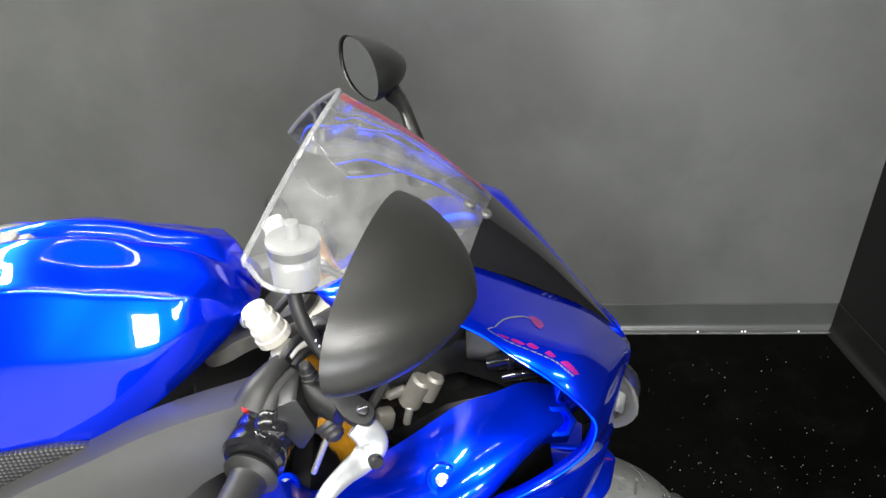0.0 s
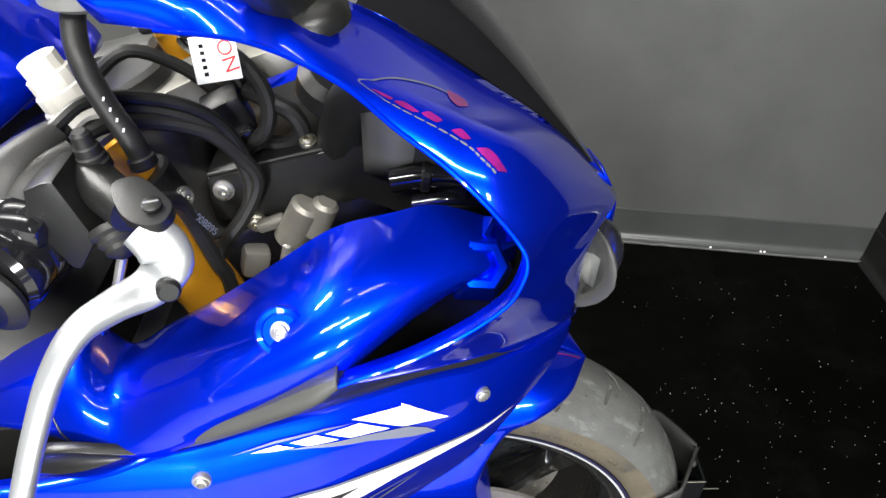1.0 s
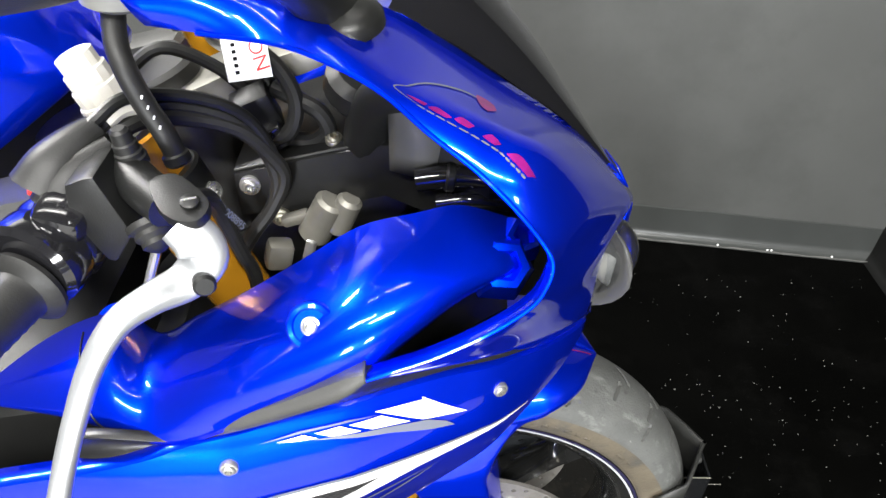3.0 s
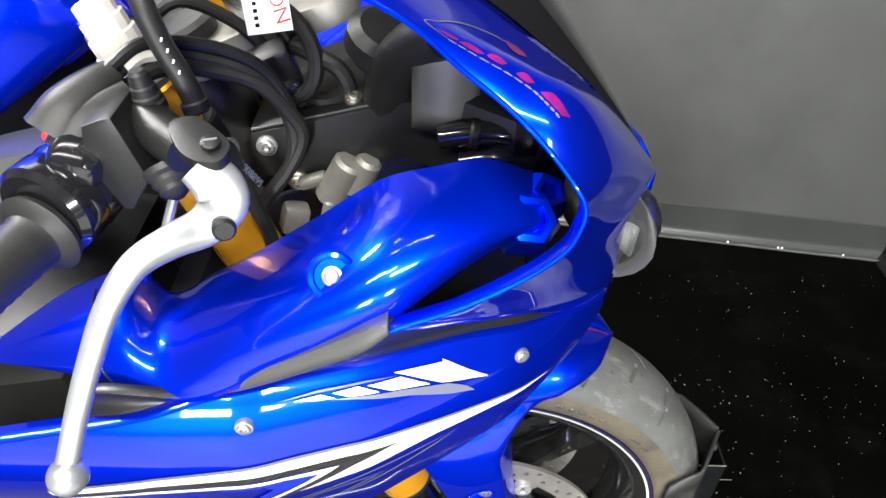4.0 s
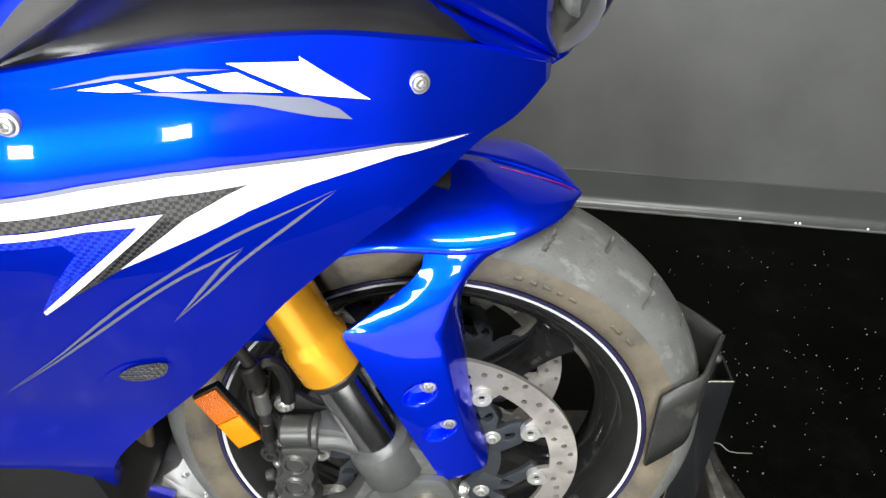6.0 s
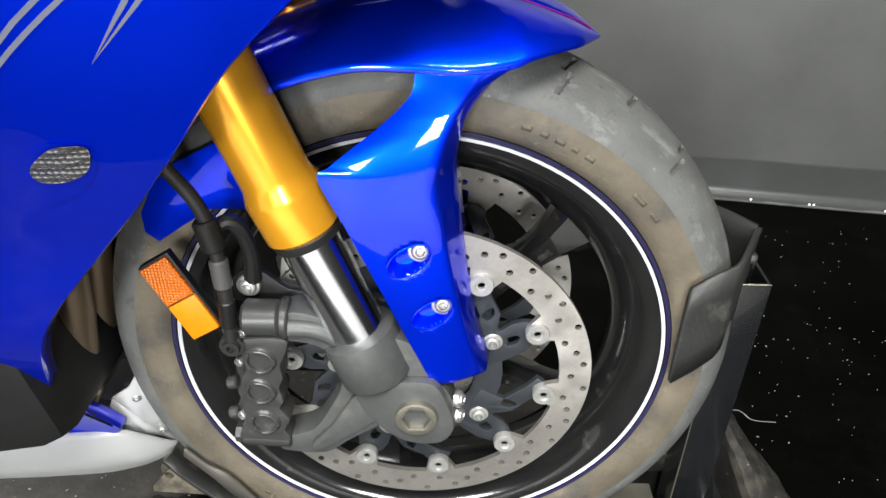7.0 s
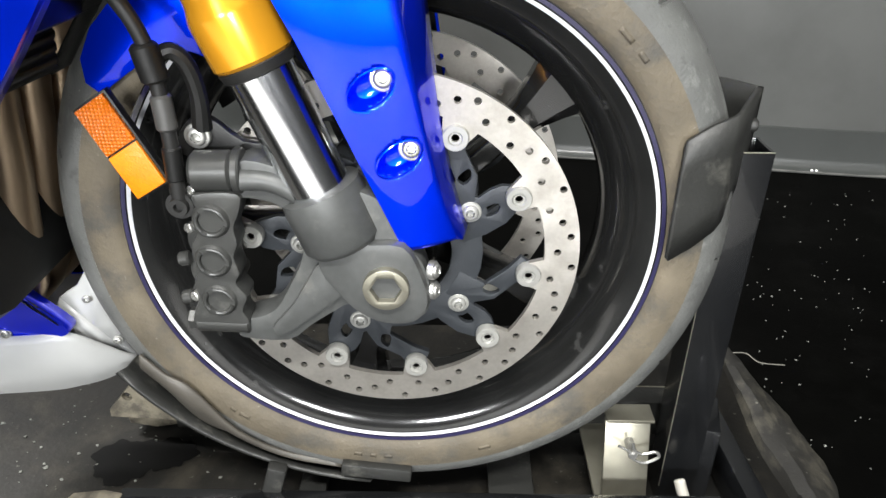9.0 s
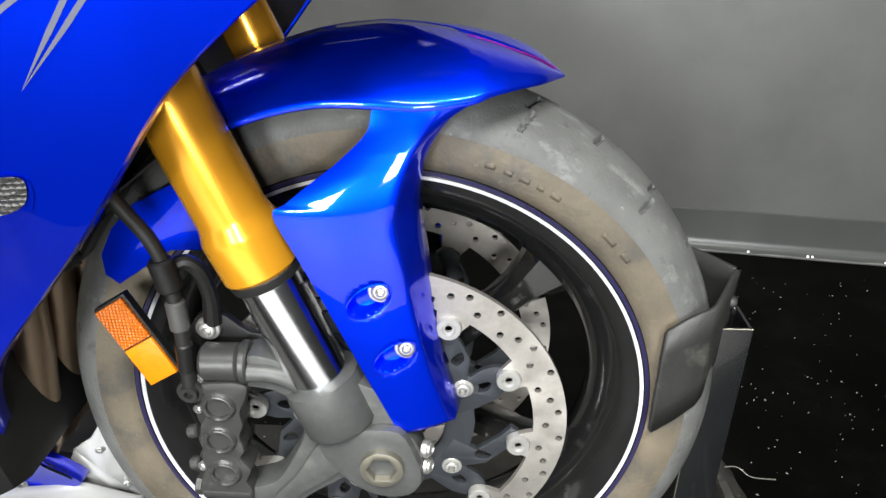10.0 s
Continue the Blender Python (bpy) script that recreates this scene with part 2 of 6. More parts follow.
def plate(outline, y0, y1, holes=(), bevel=0.0, m=None):
    """A flat piece with this outline of (x, z), and holes through it, from y0 to y1."""
    bm = bmesh.new()
    for loop in (outline, *holes):
        vs = [bm.verts.new((x, y0, z)) for x, z in loop]
        for i, v in enumerate(vs):
            bm.edges.new((v, vs[(i + 1) % len(vs)]))
    bmesh.ops.triangle_fill(bm, edges=bm.edges[:], use_beauty=True, use_dissolve=False)
    flat = bm.faces[:]
    ret = bmesh.ops.extrude_face_region(bm, geom=flat)
    for v in ret["geom"]:
        if isinstance(v, bmesh.types.BMVert):
            v.co.y = y1
    bmesh.ops.recalc_face_normals(bm, faces=bm.faces[:])
    bmesh.ops.dissolve_limit(bm, angle_limit=0.01, verts=bm.verts[:], edges=bm.edges[:])
    if bevel:
        edges = [e for e in bm.edges if len(e.link_faces) == 2 and e.calc_face_angle(0) > 0.9]
        bmesh.ops.bevel(bm, geom=edges, offset=bevel, segments=2, affect="EDGES", profile=0.6, clamp_overlap=True)
    if m is not None:
        bm.transform(m)
    return bm_geo(bm)


def smooth_loop(pts, per=4):
    """A closed outline rounded through its points."""
    p = [Vector((x, 0, z)) for x, z in pts]
    k, out = len(p), []
    for i in range(k):
        a, b, c, d = p[i - 1], p[i], p[(i + 1) % k], p[(i + 2) % k]
        for s in range(per):
            t = s / per
            q = 0.5 * (2 * b + (c - a) * t + (2 * a - 5 * b + 4 * c - d) * t * t + (3 * b - a - 3 * c + d) * t ** 3)
            out.append((q.x, q.z))
    return out


def flip(geo):
    """The same piece on the machine's other side."""
    v, f = geo
    return [(x, -y, z) for x, y, z in v], [tuple(reversed(q)) for q in f]


def to_mesh(name, geo, mat, sharp=35, out=None):
    me = bpy.data.meshes.new(name)
    me.from_pydata(*geo if len(geo) == 3 else (geo[0], [], geo[1]))
    me.validate()
    me.materials.append(mat)
    bm = bmesh.new()
    bm.from_mesh(me)
    bmesh.ops.recalc_face_normals(bm, faces=bm.faces[:])
    if out is not None and sum(f.normal.dot(Vector(out)) * f.calc_area() for f in bm.faces) < 0:
        bmesh.ops.reverse_faces(bm, faces=bm.faces[:])
    bm.to_mesh(me)
    bm.free()
    me.polygons.foreach_set("use_smooth", [True] * len(me.polygons))
    me.set_sharp_from_angle(angle=radians(sharp))
    return me


def part(name, geo, mat, parent=None, label="", thick=0.0, sharp=35, out=None):
    """One mesh object under a thing or under a part."""
    ob = new(name, to_mesh(name, geo, mat, sharp, out))
    if parent is not None:
        ob.parent = parent
        ob.matrix_parent_inverse = parent.matrix_world.inverted()
    if label:
        tagged(ob, label)
    if thick:
        s = ob.modifiers.new("thickness", "SOLIDIFY")
        s.thickness, s.offset = thick, -1
        if mat is BLUE:
            ob.data.materials.append(MATTE)
            s.material_offset = 1
    return ob


def thing(name, label, category, group="", kind=""):
    return tagged(new(name), label, category, group, kind)


def structure(name, geo, mat, label, category, sharp=35):
    return tagged(part(name, geo, mat, None, "", 0, sharp), label, category, "", "structure")


# ---- the room ----
WA, WB = Vector((-3.2, 1.565, 0)), Vector((1.155, 0.925, 0))   # back wall's foot, meeting the end wall at WB
WC = Vector((1.20, -3.4, 0))
WD = Vector((-3.2, -3.4, 0))
HIGH = 2.6


def wall_geo(a, b, depth, z0=0.0, z1=HIGH):
    d = (b - a).normalized()
    n = Vector((-d.y, d.x, 0))
    p = [a, b, b + n * depth, a + n * depth]
    verts = [(q.x, q.y, z) for z in (z0, z1) for q in p]
    return verts, [(0, 1, 2, 3), (4, 5, 6, 7), (0, 1, 5, 4), (1, 2, 6, 5), (2, 3, 7, 6), (3, 0, 4, 7)]


structure("floor", block((-1.0, 0.54, -0.05), (5.2, 2.92, 0.1), bevel=0), FLOOR, "black rubber floor strewn with pale specks", "floor")
structure("floor_2", block((-1.0, -2.26, -0.05), (5.2, 2.68, 0.1), bevel=0), PALE, "pale worn concrete floor before the black one", "floor")
structure("wall_north", wall_geo(WA, WB, 0.12), WALL, "dark grey painted wall behind the motorcycle", "wall")
structure("wall_east", wall_geo(WB, WC, 0.12), NIGHT, "near-black end wall", "wall")
structure("wall_south", wall_geo(WC, WD, 0.12), GREYWALL, "plain grey wall", "wall")
structure("wall_west", wall_geo(WD, WA, 0.12), GREYWALL, "plain grey wall", "wall")
structure("ceiling", block((-1.0, -0.8, HIGH + 0.05), (5.2, 5.6, 0.1), bevel=0), CEIL, "plain dark grey ceiling", "ceiling")


def skirting(a, b):
    """Vinyl turned up the wall, with a rounded foot."""
    d = (b - a).normalized()
    n = Vector((d.y, -d.x, 0))
    prof = [(0.0, 0.102), (0.004, 0.1), (0.005, 0.03), (0.008, 0.016), (0.016, 0.006), (0.028, 0.002)]
    rows = []
    for i in range(41):
        p = a.lerp(b, i / 40)
        rows.append([p + n * (o + 0.0006 * math.sin(i * 1.7)) + Vector((0, 0, z + 0.0012 * math.sin(i * 2.3) * (z > 0.09))) for o, z in prof])
    return grid(rows)


inner = Vector((-0.02, -0.03, 0))
structure("baseboard_north", skirting(WA, WB), SKIRT, "grey vinyl skirting turned up from the floor", "skirting")
structure("baseboard_east", skirting(WB, WC), NIGHT, "near-black vinyl skirting turned up from the floor", "skirting")


def bead(a, b, seed):
    rnd = random.Random(seed)
    d = (b - a).normalized()
    n = Vector((d.y, -d.x, 0))
    k = 90
    pts = [a.lerp(b, i / k) + n * (0.024 + rnd.uniform(-0.0015, 0.0015)) + Vector((0, 0, 0.004)) for i in range(k + 1)]
    return tube(pts, [rnd.uniform(0.0015, 0.0036) for _ in pts], 6, 1)


structure("trim_north", bead(WA.lerp(WB, 0.5), WB, 3), SEAL, "dull pale sealant bead along the skirting's foot", "sealant")

for tx, ty in TUBES + THIN:
    lamp = thing("ceiling_lamp", "white batten lamp fixed under the ceiling", "lamp", "ceiling lamps")
    part("housing", block((tx, ty, 2.575), (1.32, 0.2, 0.045), bevel=0.006), LAMPBOX, lamp)
    part("end_cap", block((tx - 0.665, ty, 2.57), (0.012, 0.205, 0.05), bevel=0.004), LAMPBOX, lamp)
    part("end_cap", block((tx + 0.665, ty, 2.57), (0.012, 0.205, 0.05), bevel=0.004), LAMPBOX, lamp)
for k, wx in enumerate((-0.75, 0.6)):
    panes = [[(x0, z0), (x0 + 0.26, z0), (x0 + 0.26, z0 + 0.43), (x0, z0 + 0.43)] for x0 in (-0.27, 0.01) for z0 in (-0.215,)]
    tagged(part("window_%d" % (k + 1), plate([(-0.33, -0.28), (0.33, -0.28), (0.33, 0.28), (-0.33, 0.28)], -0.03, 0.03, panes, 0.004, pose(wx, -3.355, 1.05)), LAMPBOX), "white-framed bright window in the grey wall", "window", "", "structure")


def facets(mat, scale, strength):
    """Fine moulded prisms on a lens."""
    nt = mat.node_tree
    vo, bp = nt.nodes.new("ShaderNodeTexVoronoi"), nt.nodes.new("ShaderNodeBump")
    vo.inputs["Scale"].default_value, vo.inputs["Randomness"].default_value = scale, 0.15
    bp.inputs["Strength"].default_value, bp.inputs["Distance"].default_value = strength, 0.002
    nt.links.new(nt.nodes["Texture Coordinate"].outputs["Object"], vo.inputs["Vector"])
    nt.links.new(vo.outputs["Distance"], bp.inputs["Height"])
    nt.links.new(bp.outputs[0], nt.nodes["Principled BSDF"].inputs["Normal"])


SPARKLE = material("clear_faceted_reflector", (0.22, 0.22, 0.22), 0.08, 0.8, 0.8, 0.3, 300)
facets(AMBER, 380, 0.9)
facets(SPARKLE, 260, 1.0)


def worn(mat, tint, scale, lo, hi, stretch=(1, 1, 1)):
    """Scuffs and dust: patches of another colour with ragged edges."""
    nt = mat.node_tree
    b = nt.nodes["Principled BSDF"]
    old = b.inputs["Base Color"].links[0].from_socket
    mp, tx, rg, mx = nt.nodes.new("ShaderNodeMapping"), nt.nodes.new("ShaderNodeTexNoise"), nt.nodes.new("ShaderNodeMapRange"), nt.nodes.new("ShaderNodeMix")
    mp.inputs["Scale"].default_value = stretch
    tx.inputs["Scale"].default_value, tx.inputs["Detail"].default_value, tx.inputs["Roughness"].default_value = scale, 9, 0.68
    rg.inputs["From Min"].default_value, rg.inputs["From Max"].default_value = lo, hi
    mx.data_type = "RGBA"
    mx.inputs[7].default_value = (*tint, 1)
    nt.links.new(nt.nodes["Texture Coordinate"].outputs["Object"], mp.inputs["Vector"])
    nt.links.new(mp.outputs[0], tx.inputs["Vector"])
    nt.links.new(tx.outputs["Fac"], rg.inputs["Value"])
    nt.links.new(rg.outputs[0], mx.inputs[0])
    nt.links.new(old, mx.inputs[6])
    nt.links.new(mx.outputs[2], b.inputs["Base Color"])


worn(MAT, (0.045, 0.040, 0.030), 9, 0.50, 0.78)
worn(MAT, (0.004, 0.004, 0.0036), 4, 0.52, 0.66)
worn(MAT, (0.09, 0.088, 0.076), 120, 0.64, 0.70)
worn(CURL, (0.060, 0.055, 0.042), 24, 0.50, 0.68, (1, 0.5, 1))
worn(CURL, (0.14, 0.135, 0.115), 150, 0.64, 0.70)
worn(DUSTY, (0.10, 0.098, 0.085), 26, 0.55, 0.75)
worn(TYRE, (0.17, 0.175, 0.165), 22, 0.56, 0.72, (1, 3, 1))
worn(TYRE, (0.05, 0.05, 0.048), 60, 0.58, 0.70)
worn(TYRE, (0.30, 0.30, 0.28), 110, 0.68, 0.74, (1, 0.4, 1))
worn(SIDEWALL, (0.05, 0.047, 0.04), 20, 0.50, 0.68)
worn(SIDEWALL, (0.19, 0.175, 0.14), 150, 0.66, 0.74)
worn(RIM, (0.05, 0.05, 0.048), 30, 0.62, 0.75)
worn(RIM, (0.14, 0.14, 0.13), 190, 0.69, 0.74)
worn(FLOOR, (0.003, 0.003, 0.0028), 5, 0.5, 0.8)
worn(POSTP, (0.05, 0.05, 0.048), 34, 0.66, 0.74, (1, 1, 0.35))
worn(TAN, (0.07, 0.063, 0.05), 24, 0.48, 0.62)
worn(CAST, (0.10, 0.10, 0.092), 30, 0.58, 0.75)
worn(CALIPER, (0.095, 0.095, 0.088), 45, 0.56, 0.72)
worn(DISC, (0.33, 0.31, 0.275), 26, 0.50, 0.72)
worn(WALL, (0.060, 0.062, 0.059), 3, 0.45, 0.7)

# ---- the motorcycle ----
bike = thing("motorcycle", "glossy blue sports motorcycle with gold fork standing in a chock", "motorcycle")
AX, AZ = 0.0, 0.357      # front axle
FORK_Y = 0.105


def fork_at(z, y=-FORK_Y):
    return Vector((-0.0206 - 0.383 * (z - AZ), y, z))


FORK_DIR = (fork_at(1.0) - fork_at(0.4)).normalized()


def bolt(name, place, axis, r, parent, mat=STEEL, label="", washer=True):
    """A socket-head bolt that faces along axis."""
    prof = [(-0.004, r * 1.35), (0.0, r * 1.35), (0.0008, r * 1.25)] if washer else [(-0.004, r)]
    prof += [(0.001, r), (r * 0.40, r * 0.97), (r * 0.56, r * 0.84), (r * 0.62, r * 0.66), (r * 0.62, r * 0.52)]
    x, y, z = frame_of(axis)
    head = revolve(place, axis, prof, 24, False)
    socket = revolve(place, axis, [(r * 0.62, r * 0.52), (r * 0.50, r * 0.48), (r * 0.02, r * 0.46), (r * 0.02, 0.0002)], 6, False)
    return part(name, join(head, socket), mat, parent, label)


def ring_geo(profile, n=120, cx=AX, cz=AZ):
    """Turns a closed profile of (radius, y) round the axle."""
    rows = [[(cx + r * math.cos(a), y, cz + r * math.sin(a)) for r, y in profile] for a in np.arange(n) * 2 * math.pi / n]
    return grid(rows, close_u=True, close_v=True)


# front wheel: rim with spokes
rim_prof = [(0.214, -0.050), (0.231, -0.053), (0.233, -0.049), (0.226, -0.046), (0.205, -0.030), (0.203, 0.0), (0.205, 0.030), (0.226, 0.046), (0.233, 0.049), (0.231, 0.053), (0.214, 0.050),
            (0.206, 0.044), (0.197, 0.034), (0.187, 0.022), (0.184, 0.0), (0.187, -0.022), (0.197, -0.034), (0.206, -0.044)]
hub_prof = [(0.012, -0.068), (0.034, -0.068), (0.038, -0.06), (0.04, -0.03), (0.036, 0.0), (0.04, 0.03), (0.038, 0.06), (0.034, 0.068), (0.012, 0.068)]


def spoke(angle):
    rows = []
    for s in np.linspace(0, 1, 9):
        r = 0.03 + s * 0.162
        wide = 0.02 - 0.008 * math.sin(math.pi * min(1, s * 1.15)) + 0.012 * max(0, s - 0.82) / 0.18
        deep = 0.026 - 0.010 * s
        a = angle + 0.10 * math.sin(math.pi * s * 0.5) * 0.4
        c, t = Vector((math.cos(a), 0, math.sin(a))), Vector((-math.sin(a), 0, math.cos(a)))
        sec = [(-1, -0.45), (-0.55, -1), (0.55, -1), (1, -0.45), (1, 0.45), (0.55, 1), (-0.55, 1), (-1, 0.45)]
        rows.append([Vector((AX, 0, AZ)) + c * r + t * wide * u + Vector((0, deep * v, 0)) for u, v in sec])
    v, f = grid(rows, close_v=True)
    return v, f


wheel = part("front_wheel", join(ring_geo(rim_prof, 144), ring_geo(hub_prof, 64)), RIM, bike, "satin black five-spoke front wheel")
for i in range(5):
    part("spoke", spoke(radians(39 + 72 * i)), RIM, wheel)
for s in (-1, 1):
    part("rim_stripe", ring_geo([(0.2224, s * 0.0512), (0.2254, s * 0.0523), (0.2254, s * 0.0531), (0.2224, s * 0.0521)], 144), SATINF, wheel, "white reflective rim stripe")
    part("rim_edge_stripe", ring_geo([(0.2268, s * 0.0527), (0.2300, s * 0.0532), (0.2300, s * 0.0540), (0.2268, s * 0.0535)], 144), PURPLE, wheel, "dark violet rim stripe")

# tyre: worn round tread with curved grooves, dusty side walls
half = [(0.229, 0.0500), (0.2335, 0.0553), (0.240, 0.0580), (0.249, 0.0590), (0.257, 0.0586), (0.262, 0.0575)]
crown = [(0.262 + 0.0350 * math.sin(q), 0.0575 * math.cos(q)) for q in np.linspace(0, math.pi / 2, 24)]


def tyre_tread(n=1080):
    prof = [(r, -y) for r, y in crown] + [(r, y) for r, y in reversed(crown[:-1])]
    m = len(prof)
    a = np.arange(n) * 2 * math.pi / n
    r = np.tile(np.array([p[0] for p in prof]), (n, 1))
    y = np.array([p[1] for p in prof])
    dist = y / 0.0575
    for side in (-1, 1):
        d = np.clip(side * dist, -1, 1)
        for count, phase, lo, hi, slant in ((30, 0.0, 0.06, 0.50, 0.10), (15, 0.09, 0.52, 0.88, 0.07)):
            lane = 2 * math.pi / count
            shift = (a[:, None] - slant * np.abs(d)[None, :] ** 1.3 - phase + (0.06 if side > 0 else 0)) % lane
            on = (np.abs(shift - lane / 2) < 0.0055) & (d[None, :] > lo) & (d[None, :] < hi)
            r = np.where(on, r - 0.004, r)
    verts = np.stack([AX + r * np.cos(a)[:, None], np.tile(y, (n, 1)), AZ + r * np.sin(a)[:, None]], -1).reshape(-1, 3)
    faces = [(i * m + j, i * m + j + 1, ((i + 1) % n) * m + j + 1, ((i + 1) % n) * m + j) for i in range(n) for j in range(m - 1)]
    return [tuple(v) for v in verts.tolist()], faces


part("tyre_tread", tyre_tread(), TYRE, wheel, "scuffed grey tyre tread with curved grooves", 0, 28)
for s in (-1, 1):
    rows = [[(AX + r * math.cos(q), s * y, AZ + r * math.sin(q)) for r, y in half] for q in np.arange(180) * 2 * math.pi / 180]
    part("tyre_sidewall", grid(rows, close_u=True), SIDEWALL, wheel, "brown dusty tyre sidewall")


def relief(a0, a1, r0, r1, y):
    rows = [[(AX + r * math.cos(q), y, AZ + r * math.sin(q)) for r in (r0, r1)] for q in np.linspace(a0, a1, 5)]
    return grid(rows)


# moulded marks on the side wall, as plain raised bars
for k, (deg, wide) in enumerate(((71, 2.0), (67.6, 1.6), (64.4, 2.0), (61.2, 1.4), (58, 2.0), (45, 3.4), (40, 2.2), (-100, 2.0), (-96.5, 1.5), (-93, 2.0), (-70, 3.0), (-128, 2.5), (-131, 1.5))):
    a = radians(deg)
    part("moulded_mark", relief(a - radians(wide) / 2, a + radians(wide) / 2, 0.246, 0.2505, -0.0592), SIDEWALL, wheel, "", 0.0002)


# brake discs
def disc_outline():
    pts = []
    for i in range(240):
        a = i * 2 * math.pi / 240
        k = ((math.degrees(a) - 27.4) / 36.0) % 1.0
        near = min(k, 1 - k) * 36
        r = 0.1265
        if near < 6.2:
            r = 0.1265 - 0.019 * math.sqrt(max(0, 1 - (near / 6.2) ** 2)) ** 0.7
        pts.append((r * math.cos(a), r * math.sin(a)))
    return pts


def circle(cx, cz, r, n=10):
    return [(cx + r * math.cos(a), cz + r * math.sin(a)) for a in np.arange(n) * 2 * math.pi / n]


HOLE_R = (0.137, 0.148, 0.1425, 0.1345, 0.1500)
disc_holes = [circle(HOLE_R[i % 5] * math.cos(q), HOLE_R[i % 5] * math.sin(q), 0.0031, 10) for i, q in enumerate(radians(1.7 + 5.538 * j) for j in range(65))]
disc_edge = [(0.155 * math.cos(a), 0.155 * math.sin(a)) for a in np.arange(200) * 2 * math.pi / 200]


def polar(r, deg):
    return (r * math.cos(radians(deg)), r * math.sin(radians(deg)))


def carrier_geo(y0, y1):
    m = pose(AX, 0, AZ)
    rim = []
    for i in range(5):
        a = 30.5 + 72 * i
        for da, r in ((-30, 0.076), (-20, 0.076), (-11, 0.080), (-5, 0.087), (0, 0.089), (5, 0.087), (11, 0.080), (20, 0.076), (30, 0.076)):
            rim.append(polar(r, a + da))
    hub = plate(rim, y0, y1, [[polar(0.050, q) for q in range(0, 360, 8)]], 0.0008, m)
    arms = []
    for i in range(10):
        a = 27.4 + 36 * i
        back = (-3, -21)[i % 2]              # every second arm leans forward
        root, neck = a + back, a + back * 0.45
        wide = 15.0 if i % 2 == 0 else 12.0
        out = [polar(0.0600, root - wide), polar(0.080, root - wide * 0.78), polar(0.098, neck - 9.4), polar(0.108, a - 7.0), polar(0.1155, a - 4.4), polar(0.118, a), polar(0.1155, a + 4.4), polar(0.108, a + 7.0), polar(0.099, neck + 9.6), polar(0.084, root + wide * 0.72), polar(0.0600, root + wide)]
        mid_r, mid_a = 0.0915, (root + neck) / 2 + 0.6
        cut = [polar(mid_r + dr, mid_a + da) for dr, da in ((-0.0065, -2.4), (0.0015, -2.7), (0.0065, -0.6 + 0.12 * (3 - back) * 0.3), (0.0060, 2.0), (-0.0010, 2.9), (-0.0065, 2.2))]
        lift = 0.0003 + 0.0003 * (i % 2)
        arms.append(plate(out, y0 - lift, y1 + lift, [smooth_loop(cut, 2)], 0.0008, m))
    return hub, arms


for s, y in ((-1, -0.075), (1, 0.062)):
    m = pose(AX, 0, AZ)
    disc = part("brake_disc", plate(disc_edge, y - 0.0025, y + 0.0025, [disc_outline()] + disc_holes, 0, m), DISC, wheel, "drilled steel brake disc")
    hub_geo, arm_geos = carrier_geo(y - s * 0.005 - 0.0025, y - s * 0.005 + 0.0025)
    part("disc_carrier", hub_geo, CARRIER, wheel, "anthracite brake disc carrier")
    for geo in arm_geos:
        part("carrier_arm", geo, CARRIER, wheel)
    for i in range(10):
        a = radians(27.4 + 36 * i)
        p = (AX + 0.1155 * math.cos(a), y + s * 0.0025, AZ + 0.1155 * math.sin(a))
        part("disc_button", revolve(p, (0, s, 0), [(-0.004, 0.0105), (0.003, 0.0105), (0.0042, 0.0098), (0.0042, 0.0058), (0.0025, 0.0048), (0.0025, 0.0032), (0.0, 0.003)], 20), WASHER, wheel)
    for i in range(5):
        a = radians(30.5 + 72 * i)
        bolt("carrier_bolt", (AX + 0.075 * math.cos(a), y - s * 0.002, AZ + 0.075 * math.sin(a)), (0, s, 0), 0.0068, wheel, WASHER)


